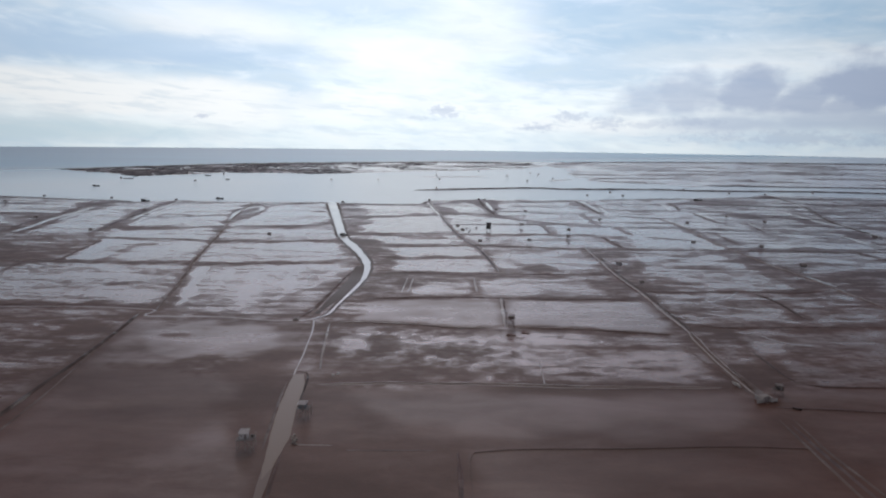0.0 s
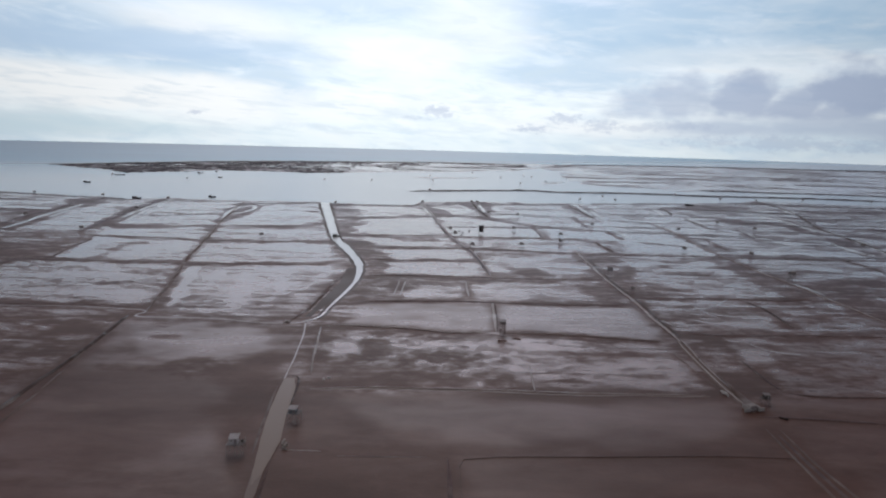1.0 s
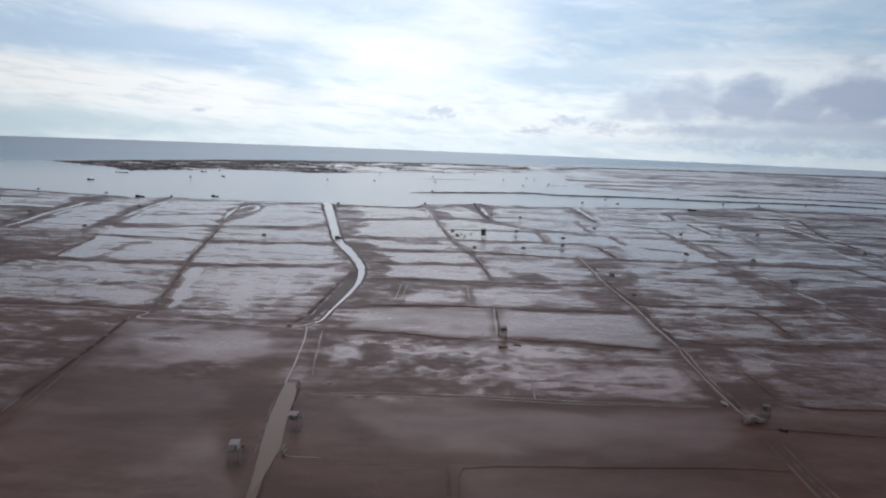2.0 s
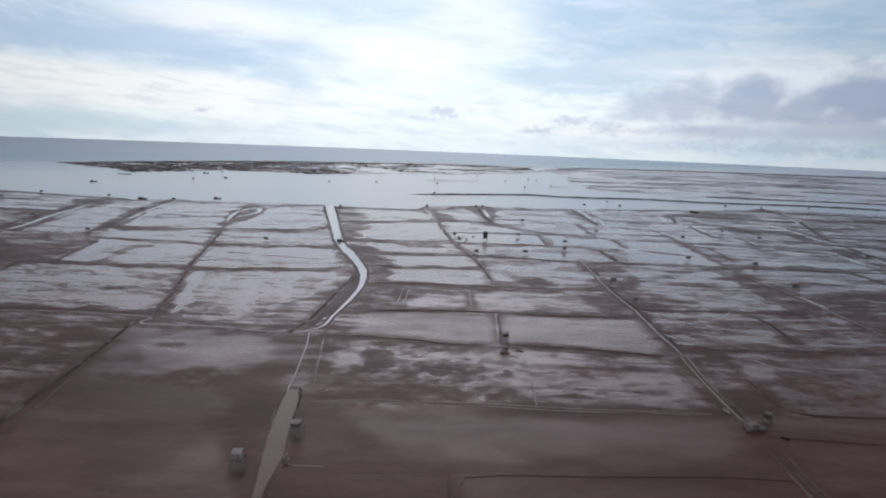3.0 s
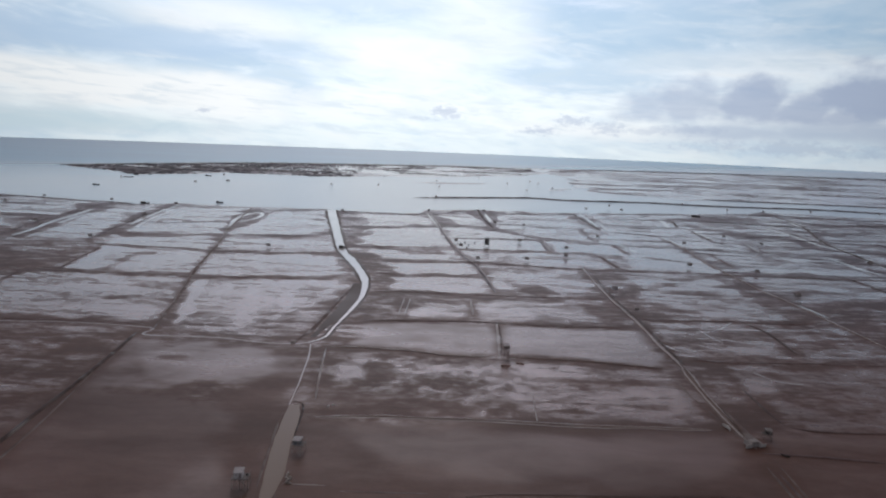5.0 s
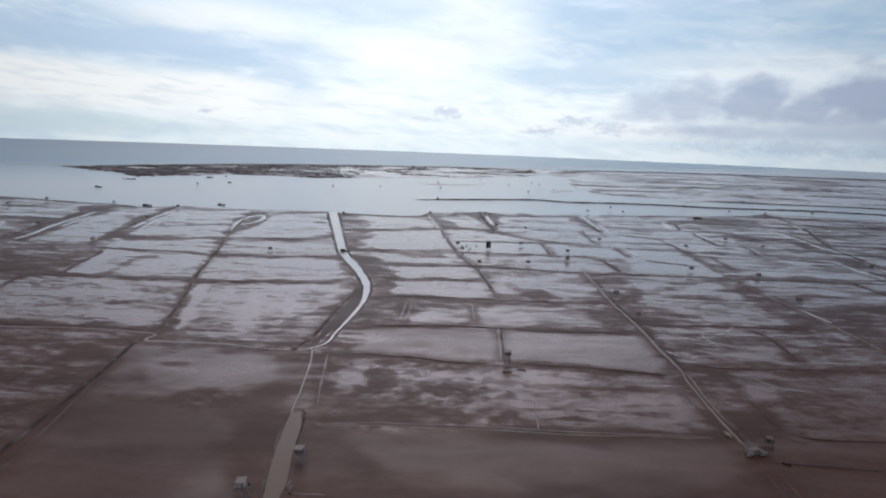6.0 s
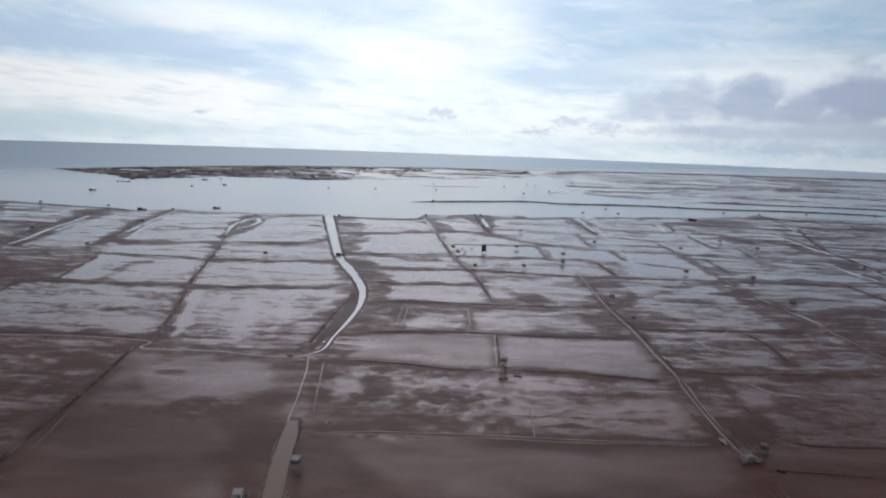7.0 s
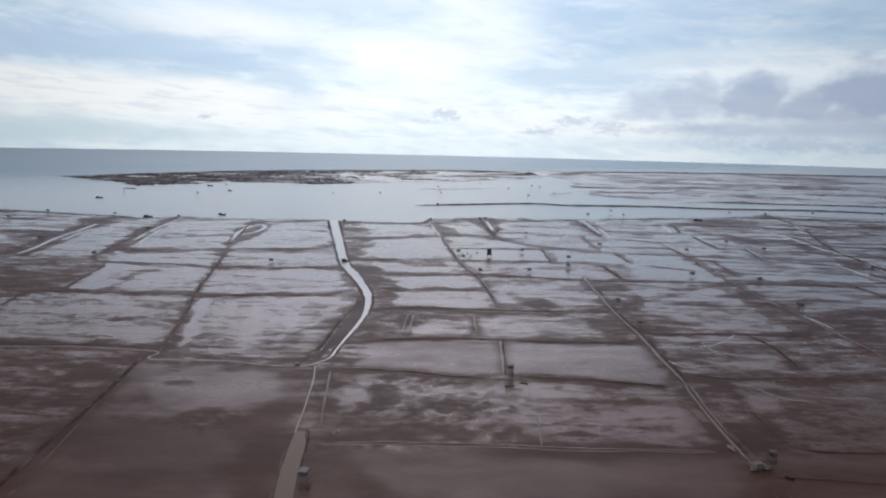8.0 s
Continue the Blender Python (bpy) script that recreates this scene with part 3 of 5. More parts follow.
field([(-169.5, 302.0), (-174.1, 324.1), (-175.1, 350.6), (-162.7, 359.3), (-169.8, 333.5), (-167.1, 305.3)], 0.38, 2.5, 0.22, 0.6)
field([(150.2, 348.3), (172.4, 354.1), (165.8, 311.5), (170.4, 263.7), (166.9, 250.1), (149.4, 252.8), (154.8, 316.0)], 0.16, 6, 0.08, 0.7)
field([(173.1, 285.9), (226.9, 305.5), (210.3, 282.1), (174.8, 270.9)], 0.22, 6, 0.08, 0.7)
field([(85.2, 348.7), (102.1, 339.3), (93.2, 280.0), (104.8, 261.7), (91.8, 252.6), (82.5, 254.8)], 0.2, 7, 0.08, 0.6)
field([(-35.9, 281.3), (-14.5, 276.9), (22.0, 278.4), (18.7, 267.3), (-13.9, 266.3), (-18.4, 231.4), (-28.1, 230.1)], 0.18, 8, 0.15, 0.6)
field([(34.6, 299.3), (50.6, 303.3), (56.3, 287.4), (43.4, 281.9)], 0.2, 3, 0.17, 0.7)
field([(66.6, 267.6), (80.5, 267.7), (77.6, 244.6), (66.0, 244.7)], 0.24, 6, 0.15, 0.6)
field([(-88.3, 280.5), (-83.8, 281.3), (-70.6, 224.2), (-75.4, 222.1)], 0.78, 3, 0.3, 0.4)
field([(-100.8, 283.1), (-97.3, 283.7), (-89.9, 246.7), (-94.0, 244.2)], 0.74, 3, 0.3, 0.4)
field([(-73.2, 283.1), (-68.1, 284.0), (-60.0, 242.1), (-63.5, 234.8)], 0.72, 3, 0.3, 0.4)
field([(354.5, 666.9), (379.0, 645.4), (427.1, 646.1), (491.8, 680.2), (450.8, 622.2), (360.1, 584.1)], 0.15, 5, 0.2, 0.6)
field([(327.5, 578.8), (316.0, 495.3), (308.3, 458.6), (283.1, 463.0), (292.7, 519.9)], 0.12, 4, 0.2, 0.6)
field([(287.8, 456.4), (288.0, 391.9), (260.5, 353.0), (266.4, 397.1)], 0.2, 4, 0.2, 0.6)
field([(233.5, 637.5), (295.9, 673.6), (338.5, 672.0), (324.0, 642.4), (265.0, 614.6)], 0.12, 4, 0.2, 0.6)
field([(237.8, 549.6), (274.6, 541.9), (316.3, 535.9), (261.4, 514.9)], 0.2, 4, 0.2, 0.6)
field([(25.1, 627.2), (51.0, 642.0), (52.2, 560.8), (35.9, 564.0)], 0.08, 5, 0.2, 0.6)
field([(126.8, 631.8), (154.0, 636.0), (144.1, 556.6), (129.4, 564.2)], 0.12, 5, 0.2, 0.6)
field([(-7.0, 585.8), (9.9, 559.9), (14.8, 507.0), (-3.9, 512.2)], 0.08, 5, 0.2, 0.6)
field([(-341.4, 572.4), (-308.9, 580.3), (-292.8, 549.7), (-292.0, 504.2), (-310.6, 528.4)], 0.06, 5, 0.2, 0.6)
field([(-242.1, 335.2), (-212.9, 338.2), (-213.0, 365.9), (-195.6, 305.5), (-219.8, 303.6)], 0.08, 6, 0.2, 0.6)
field([(-352.0, 491.1), (-317.3, 479.2), (-284.1, 460.7), (-290.8, 438.5), (-314.3, 437.6)], 0.25, 5, 0.2, 0.6)
field([(-215.9, 410.6), (-191.1, 422.9), (-155.5, 421.7), (-180.3, 407.1), (-208.4, 399.6)], 0.2, 3, 0.2, 0.6)
field([(-134.8, 430.1), (-111.2, 430.9), (-88.5, 457.5), (-73.4, 419.6), (-100.1, 417.8)], 0.2, 4, 0.2, 0.6)
field([(-29.0, 397.0), (-3.3, 398.6), (4.1, 383.1), (-20.5, 377.6)], 0.2, 4, 0.2, 0.6)
field([(-37.4, 340.9), (-27.4, 336.3), (-25.5, 283.0), (-32.0, 281.9)], 0.15, 5, 0.2, 0.6)


EDGE = 4400.0  # the round horizon


def steps(*spans):
    """Grid lines from spans of (start, end, step)."""
    out = []
    for a, b, s in spans:
        out.extend(np.linspace(a, b, max(2, int(round((b - a) / s)) + 1))[:-1])
    out.append(spans[-1][1])
    return np.array(out)


def build_ground():
    """One sheet of mud from under the camera to the horizon: the farmed flat, the bars in the bay and the sea bed between."""
    xs = steps((-4850, -1400, 345), (-1400, -520, 11), (-520, -140, 2.6), (-140, 180, 1.3), (180, 420, 2.6), (420, 900, 8), (900, 2600, 17), (2600, 4850, 375))
    ys = steps((-4850, -200, 465), (-200, 60, 20), (60, 260, 1.2), (260, 400, 2.0), (400, 780, 3.2), (780, 1500, 8), (1500, 2450, 14), (2450, 4850, 400))
    X, Y = np.meshgrid(xs, ys)
    shx, shy = np.array(SHORE, float).T
    land = np.interp(X, shx, shy) - Y
    land = land + (vnoise(X / 14, Y / 30, 1) - 0.5) * 9 + (vnoise(X / 5, Y / 8, 2) - 0.5) * 4
    # drier near by, half wet towards the shore
    wet = 0.16 + 0.14 * np.clip((Y - 250) / 90, 0, 1) + 0.24 * np.clip((Y - 250) / 90, 0, 1) * np.clip((X - 20) / 90, 0, 1) + 0.26 * np.clip((Y - 380) / 120, 0, 1) * np.clip((-120 - X) / 60, 0, 1)
    wet = wet + (vnoise(X / 25, Y / 12, 21) - 0.5) * 0.3
    far = Y > 780
    calm, furrow = np.clip((180 - Y) / 35, 0, 1) * 0.85, np.full(X.shape, 0.7)
    for poly, lift, grain in ((SPIT, 0.30, 26), (FAR_FLAT, 0.80, 40), (THIN_BAR, 0.2, 12)):
        d = np.full(X.shape, -1e3)
        d[far] = inside_by(X[far], Y[far], poly)
        d += (vnoise(X / 60, Y / 60, 5) - 0.5) * grain
        land = np.maximum(land, d)
        dry = 0.20 + 0.62 * np.clip((X + 470) / 260, 0, 1) if lift == 0.30 else lift
        wet = np.where(far & (d > 0), dry + (vnoise(X / 90, Y / 55, 6) - 0.5) * 1.3 + (vnoise(X / 30, Y / 30, 8) - 0.5) * 0.9, wet)
        wet = np.where(far & (d > 0) & (d < 10) & (lift < 0.4), 0.1, wet)
        if poly is FAR_FLAT:
            # long bars across the flats, and the drier outer edge
            wet = np.where(far & (d > 0), wet + (vnoise(X / 260, Y / 75, 15) - 0.55) * 0.9, wet)
            wet = np.where(far & (d > 0) & (d < 30 + 0.07 * X) & (Y > 1700), 0.05, wet)
    for corners, level, rim, even, rows in FIELDS:
        c = np.array(corners)
        near = (X > c[:, 0].min() - 9) & (X < c[:, 0].max() + 9) & (Y > c[:, 1].min() - 9) & (Y < c[:, 1].max() + 9)
        d = inside_by(X[near], Y[near], corners) + (vnoise(X[near] / 8, Y[near] / 6, 9) - 0.5) * rim * 0.9 + (vnoise(X[near] / 24, Y[near] / 17, 12) - 0.5) * rim * 0.6
        k = np.clip(d / rim + 0.75, 0, 1)
        k = k * k * (3 - 2 * k)
        wet[near] = wet[near] * (1 - k) + level * k
        calm[near] = calm[near] * (1 - k) + even * k
        furrow[near] = furrow[near] * (1 - k) + rows * k
    # the mud drains towards the foot of every bank
    for points, width in BANKS:
        c = np.array(points)
        reach = width * 0.5 + 1.9
        near = (X > c[:, 0].min() - 3 * reach) & (X < c[:, 0].max() + 3 * reach) & (Y > c[:, 1].min() - 3 * reach) & (Y < c[:, 1].max() + 3 * reach)
        d = np.full(near.sum(), 1e9)
        for (ax, ay), (bx, by) in zip(c, c[1:]):
            k = np.clip(((X[near] - ax) * (bx - ax) + (Y[near] - ay) * (by - ay)) / ((bx - ax) ** 2 + (by - ay) ** 2), 0, 1)
            d = np.minimum(d, np.hypot(X[near] - ax - k * (bx - ax), Y[near] - ay - k * (by - ay)))
        d = d * (0.55 + 0.9 * vnoise(X[near] / 11, Y[near] / 7, 31))
        wet[near] -= (wet[near] - 0.08) * 0.62 * np.exp(-(d / reach) ** 2)
    drop = np.clip(land / 6 + 0.6, 0, 1)
    drop = drop * drop * (3 - 2 * drop)
    relief = np.clip(0.5 - wet, 0, 0.5) * 0.07 * (0.4 + vnoise(X / 7, Y / 5, 11))
    Z = -0.9 + drop * 0.9 + relief * drop
    ny, nx = X.shape
    pull = np.minimum(1.0, EDGE / np.hypot(X, Y))
    X, Y = X * pull, Y * pull
    me = bpy.data.meshes.new("ground")
    co = np.stack([X, Y, Z], -1).reshape(-1, 3).astype(np.float32)
    me.vertices.add(nx * ny)
    me.vertices.foreach_set("co", co.ravel())
    i = (np.arange(ny - 1)[:, None] * nx + np.arange(nx - 1)).ravel()
    quads = np.stack([i, i + 1, i + nx + 1, i + nx], -1).astype(np.int32)
    me.loops.add(quads.size)
    me.loops.foreach_set("vertex_index", quads.ravel())
    me.polygons.add(len(quads))
    me.polygons.foreach_set("loop_start", np.arange(0, quads.size, 4, dtype=np.int32))
    me.polygons.foreach_set("use_smooth", np.ones(len(quads), bool))
    me.update(calc_edges=True)
    for key, values in (("wet", wet), ("calm", calm), ("furrow", furrow)):
        me.attributes.new(key, "FLOAT", "POINT").data.foreach_set("value", values.ravel().astype(np.float32))
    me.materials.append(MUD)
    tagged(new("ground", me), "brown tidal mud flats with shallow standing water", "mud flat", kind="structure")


def resample(points, step):
    """Points every step metres along a smooth line through those given."""
    p = [Vector(q) for q in points]
    out = [p[0]]
    for k in range(len(p) - 1):
        a, b = p[k], p[k + 1]
        n = max(1, int((b - a).length / step))
        if len(p) == 2:
            out += [a.lerp(b, (j + 1) / n) for j in range(n)]
            continue
        near = (b - a).length
        ta = (b - p[k - 1]).normalized() * near if k else (b - a)
        tb = (p[k + 2] - a).normalized() * near if k + 2 < len(p) else (b - a)
        for j in range(n):
            u = (j + 1) / n
            out.append(a * (2 * u**3 - 3 * u**2 + 1) + ta * (u**3 - 2 * u**2 + u) + b * (3 * u**2 - 2 * u**3) + tb * (u**3 - u**2))
    return out


def sweep(points, widths, rows, wobble, seed, z0=0.0):
    """Vertices and faces of a strip with a cross-section: rows of (offset as a share of the half width, height)."""
    verts, faces, m = [], [], len(rows)
    for k, p in enumerate(points):
        a, b = points[max(k - 1, 0)], points[min(k + 1, len(points) - 1)]
        d = (b - a).normalized()
        side = Vector((d.y, -d.x))
        w = widths[k] * (1 + wobble * (noise.noise((p.x * 0.12, p.y * 0.12, seed)) + 0.6 * noise.noise((p.x * 0.5, p.y * 0.5, seed + 9))))
        sway = wobble * 1.2 * noise.noise((p.x * 0.06, p.y * 0.06, seed + 20))
        for o, h in rows:
            q = p + side * (o * w / 2 + sway)
            lump = 1 + wobble * 1.3 * noise.noise((q.x * 0.4, q.y * 0.4, seed + 3))
            verts.append((q.x, q.y, z0 + (h * lump if h > 0 else h)))
    for k in range(len(points) - 1):
        for j in range(m - 1):
            v = k * m + j
            faces.append((v, v + 1, v + m + 1, v + m))
    return verts, faces


BANK_PROFILE = ((-1.0, -0.10), (-0.72, 0.28), (-0.42, 0.80), (-0.18, 1.0), (0.15, 0.97), (0.40, 0.78), (0.70, 0.25), (1.0, -0.10))
count = 0
BANKS = []


def dyke(points, width=2.0, height=0.22, mat=None, label="low dark mud dyke between clam fields", crest=()):
    """An earth bank round a field, tapering out at its ends."""
    global count
    count += 1
    BANKS.append((points, width))
    length = sum((Vector(b) - Vector(a)).length for a, b in zip(points, points[1:]))
    pts = resample(points, max(1.6, length / 90))
    n = len(pts)
    widths = [width * min(1, 0.3 + 0.7 * min(k, n - 1 - k) / 4.0) for k in range(n)]
    rows = [(o, h * height if h > 0 else h) for o, h in BANK_PROFILE]
    v, f = sweep(pts, widths, rows, 0.42 if width > 2 else 0.2, count * 1.7)
    m = len(rows)
    v = [(x, y, z * min(1, 0.15 + 0.85 * min(k // m, n - 1 - k // m) / 4.0)) for k, (x, y, z) in enumerate(v)]
    ob = mesh_from("embankment", v, f, mat or BANK)
    if crest:
        # trodden pale strips along the top
        ob.data.materials.append(PATH)
        ob.data.polygons.foreach_set("material_index", [int(k % (m - 1) in crest) for k in range(len(f))])
    return tagged(ob, label, "dyke", "mud dykes", "structure")


def ribbon(name, points, widths, mat, z, label, category, wobble=0.26, step=2.0):
    """A narrow sheet of water or silt along a line, a little domed at its edges into the mud."""
    global count
    count += 1
    pts = resample(points, step)
    ws = [widths[0]]
    for k in range(len(points) - 1):
        n = max(1, int((Vector(points[k + 1]) - Vector(points[k])).length / step))
        for i in range(n):
            u = (i + 1) / n
            u = u * u * (3 - 2 * u)
            ws.append(widths[k] * (1 - u) + widths[k + 1] * u)
    v, f = sweep(pts, ws, [(-1, 0), (-0.5, 0), (0, 0), (0.5, 0), (1, 0)], wobble, count * 1.7, z)
    return tagged(mesh_from(name, v, f, mat), label, category, kind="structure")


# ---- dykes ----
dyke([(-452, 624), (-395, 611), (-357, 599), (-322, 596), (-291, 584)], 5.9, 0.41, HAZE_BANK)
dyke([(-233, 587), (-211, 591), (-185, 596)], 2.0, 0.22, HAZE_BANK)
dyke([(-177, 580), (-143, 582), (-124, 595), (-113, 606)], 4.4, 0.35, HAZE_BANK)
dyke([(-101, 595), (-80, 590), (-47, 588), (-23, 597), (-17, 621)], 4.4, 0.41, HAZE_BANK)
dyke([(2, 611), (38, 652), (65, 628), (102, 640), (139, 652)], 5.9, 0.35, HAZE_BANK)
dyke([(167, 668), (206, 676), (248, 690), (283, 681), (321, 684)], 5.9, 0.31, HAZE_BANK)
dyke([(-320, 592), (-321, 560), (-312, 522), (-301, 473), (-299, 450), (-290, 418), (-283, 387)], 2.7, 0.35, HAZE_BANK)
dyke([(-262, 604), (-253, 552), (-250, 515), (-238, 462), (-233, 429), (-226, 402), (-225, 389)], 2.7, 0.35, HAZE_BANK)
dyke([(-207, 359), (-202, 360), (-196, 329), (-190, 301)], 2.2, 0.26)
dyke([(-204, 295), (-200, 277), (-195, 256)])
dyke([(-183, 588), (-169, 512), (-158, 453), (-144, 396), (-133, 344), (-124, 303), (-115, 271), (-109, 245), (-103, 220), (-100, 208)], 2.1, 0.26, PALE_BANK)
dyke([(-105, 207), (-101, 179), (-99, 159), (-98.2, 147.5), (-96.8, 134.7), (-96.0, 124.2), (-95.0, 108.0)], 1.8, 0.36, DARK_BANK)
dyke([(-102, 182), (-97.3, 158.7), (-93.6, 138.1), (-91.4, 121.9), (-90.4, 110)], 0.9, 0.07, PALE_BANK)
dyke([(-224, 296), (-203, 299), (-180, 297), (-162, 296), (-135, 297), (-120, 295)], 1.6, 0.20, PALE_BANK)
dyke([(-120, 295), (-93, 297), (-63, 300), (-50, 310)], 3.0, 0.26)
dyke([(-224, 416), (-188, 416), (-163, 424)])
dyke([(-203, 369), (-160, 369), (-139, 364), (-104, 364), (-67, 373)])
dyke([(-150, 429), (-126, 430), (-92, 437), (-81, 465)], 2.0, 0.22, HAZE_BANK)
dyke([(-236, 475), (-213, 472), (-175, 491)], 2.0, 0.22, HAZE_BANK)
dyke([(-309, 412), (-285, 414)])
dyke([(-357, 479), (-303, 485)], 2.0, 0.22, HAZE_BANK)
dyke([(-166, 216), (-131, 218), (-111, 217), (-104, 215)], 1.5, 0.16)
dyke([(-42, 283), (-44, 255), (-46, 218), (-49, 204)], 2.0, 0.20)
dyke([(-30.6, 145.9), (-11.4, 147.5), (17.5, 147.4), (31.8, 146.7), (72.2, 147.3)], 2.6, 0.12, PALE_BANK, "low mud bank with two pale trodden edges", (1, 5))
dyke([(-29, 232), (4, 235), (26, 235), (48, 234), (77, 235)], 2.2, 0.22)
dyke([(-33, 279), (-12, 281), (23, 280), (80, 281)])
dyke([(-36, 200), (-27, 200), (-8, 198), (5, 195), (19, 196)], 1.8, 0.24, PALE_BANK, "low mud bank with a pale crest", (3,))
dyke([(22, 196), (46, 195), (59, 193), (76, 190)], 2.0, 0.27, PALE_BANK)
dyke([(23.2, 236.5), (22, 215), (20.8, 197)], 2.2, 0.30, None, "short dark dyke with a pale crest", (3, 4, 5))
dyke([(14, 272), (14, 243)], 1.2, 0.10, PATH)
dyke([(-13, 270), (-14, 242)], 0.9, 0.12, PATH)
dyke([(-15.6, 270), (-16.4, 243)], 0.8, 0.12, PATH)
dyke([(-15, 624), (-3, 517), (4, 450), (9.5, 403), (15, 375), (20.3, 350), (24, 315), (26.6, 286)], 3.4, 0.09, HAZE_BANK, "low mud dyke with a pale edge", (1, 2))
dyke([(-60, 497), (-40, 498), (1, 514)], 2.0, 0.22, HAZE_BANK)
dyke([(-56, 398), (-32, 403), (7, 408)], 3.0, 0.26)
dyke([(-32, 352), (-8, 355), (15, 358), (38, 357), (77, 352), (100, 350), (123, 352)], 3.0, 0.26)
dyke([(-37, 319), (-13, 317), (5, 319), (22, 320)])
dyke([(37, 647), (39, 567), (43, 518)], 2.6, 0.34, DARK_BANK)
dyke([(-1, 527), (30, 519), (43, 502), (75, 467), (91, 461), (126, 449), (171, 446), (214, 433), (243, 426), (306, 404)], 2.0, 0.22, HAZE_BANK)
dyke([(6, 452), (39, 454), (74, 459)], 2.0, 0.22, HAZE_BANK)
dyke([(73, 456), (72, 406)], 2.6, 0.24, HAZE_BANK, "short mud dyke with a pale edge", (0, 1, 2))
dyke([(8, 404), (72, 406), (103, 404)])
dyke([(138, 652), (136, 584), (136, 526)], 2.6, 0.34, DARK_BANK)
dyke([(118, 527), (115, 460)], 2.0, 0.22, HAZE_BANK)
dyke([(103, 400), (104, 380), (105, 356)], 2.8, 0.22)
dyke([(125, 449), (126, 407)])
dyke([(79, 249), (98, 249), (125, 251), (146, 250), (166, 256)], 2.2, 0.20)
dyke([(84, 201), (99, 199), (123, 201), (158, 202)], 2.2, 0.20)
dyke([(127, 251), (130, 236), (127.5, 209)], 1.6, 0.26, DARK_BANK, "short dark dyke with a pale edge", (1,))
dyke([(91.5, 150.9), (97.6, 148.6), (121, 148.8)], 1.8, 0.26)
dyke([(76.6, 136.0), (107.9, 133.0)], 1.8, 0.24)
dyke([(176, 496), (176, 444), (169, 383), (168, 349), (167, 315), (168, 285), (168, 260), (168, 215)], 2.4, 0.26, PALE_BANK, "long mud dyke with a pale crest", (2, 3))
dyke([(187, 428), (181, 371)])
dyke([(222, 551), (215, 482), (220, 475)], 2.6, 0.34, DARK_BANK)
dyke([(237, 480), (225, 428)], 2.0, 0.22, HAZE_BANK)
dyke([(394, 761), (377, 674), (358, 610), (318, 511), (309, 482), (294, 412), (276, 352)], 3.3, 0.35, DARK_BANK, "long dark dyke with a pale wet edge", (0, 1))
dyke([(125, 353), (155, 351), (201, 351), (268, 353)])
dyke([(132, 402), (164, 384)])
dyke([(239, 356), (237, 320), (235, 306)], 1.9, 0.30, DARK_BANK)
dyke([(155, 618), (237, 624), (327, 632)], 2.0, 0.22, HAZE_BANK)
dyke([(148, 567), (195, 568), (239, 561)], 2.0, 0.22, HAZE_BANK)
dyke([(145, 518), (179, 505)], 2.0, 0.22, HAZE_BANK)
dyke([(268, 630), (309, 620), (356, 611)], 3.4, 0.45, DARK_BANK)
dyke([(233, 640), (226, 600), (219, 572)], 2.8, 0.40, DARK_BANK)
dyke([(246, 531), (292, 516), (332, 505), (375, 500)], 3.7, 0.41, HAZE_BANK)
dyke([(261, 476), (297, 463), (339, 450)], 3.3, 0.35, HAZE_BANK)
dyke([(327, 579), (373, 569), (418, 558)], 3.7, 0.41, HAZE_BANK)
dyke([(378, 650), (425, 650), (482, 647)], 4.4, 0.41, HAZE_BANK)
dyke([(338, 719), (402, 716), (519, 696)], 4.4, 0.60, HAZE_BANK)
dyke([(61, 591), (94, 589), (127, 591)], 2.0, 0.22, HAZE_BANK)
dyke([(52, 543), (96, 536), (119, 530)], 2.0, 0.22, HAZE_BANK)
dyke([(-37, 769), (46, 805), (123, 833), (159, 818), (275, 831), (346, 818), (422, 821), (499, 825), (598, 805)], 5.2, 1.12, HAZE_BANK)
dyke([(391, 928), (497, 919), (596, 918), (668, 902)], 4.4, 0.98, HAZE_BANK)
dyke([(-30.4, 115.1), (-27.3, 114.9), (-24.1, 114.9), (-21.0, 114.8)], 0.9, 0.20, PATH)
dyke([(-25.5, 112.6), (-17.9, 113.0), (-9.0, 113.2), (1.5, 113.4)], 1.4, 0.04, PALE_BANK)
dyke([(83, 362), (80, 280), (81, 245), (80, 215), (80, 191)], 2.3, 0.30, None, "long mud dyke with a pale trodden crest", (2, 3, 4))
dyke([(84.2, 330), (82.1, 281), (82.8, 245), (81.8, 215), (81.7, 193)], 1.4, 0.10, DARK_BANK)
dyke([(80, 194), (78.2, 176), (77.4, 160), (77.2, 143), (77.0, 137.5)], 4.0, 0.20, PALE_BANK, "mud dyke with two pale trodden edges", (1, 4))
dyke([(74.0, 182), (73.5, 175), (74.1, 161.5), (75.1, 150)], 0.7, 0.06, PALE_BANK)
dyke([(91.6, 176), (91.2, 165), (90.8, 157), (91.5, 151.5)], 1.2, 0.20, DARK_BANK)
dyke([(3.4, 112.9), (3.6, 102.7), (3.6, 89.3)], 1.2, 0.17)
dyke([(75.3, 129.6), (74.4, 114.8), (73.5, 102.8), (72.8, 93.1)], 1.0, 0.12, PALE_BANK)
dyke([(78.4, 129.7), (77.4, 115.6), (77.6, 104.4), (77.8, 94.8)], 1.0, 0.12, PALE_BANK)
dyke([(76.8, 129.6), (75.9, 115.2), (75.6, 103.6), (75.3, 93.9)], 1.4, 0.06)
dyke([(-37.6, 201), (-34.7, 174.8), (-31.9, 154.2)], 1.0, 0.05, DRY_SILT)
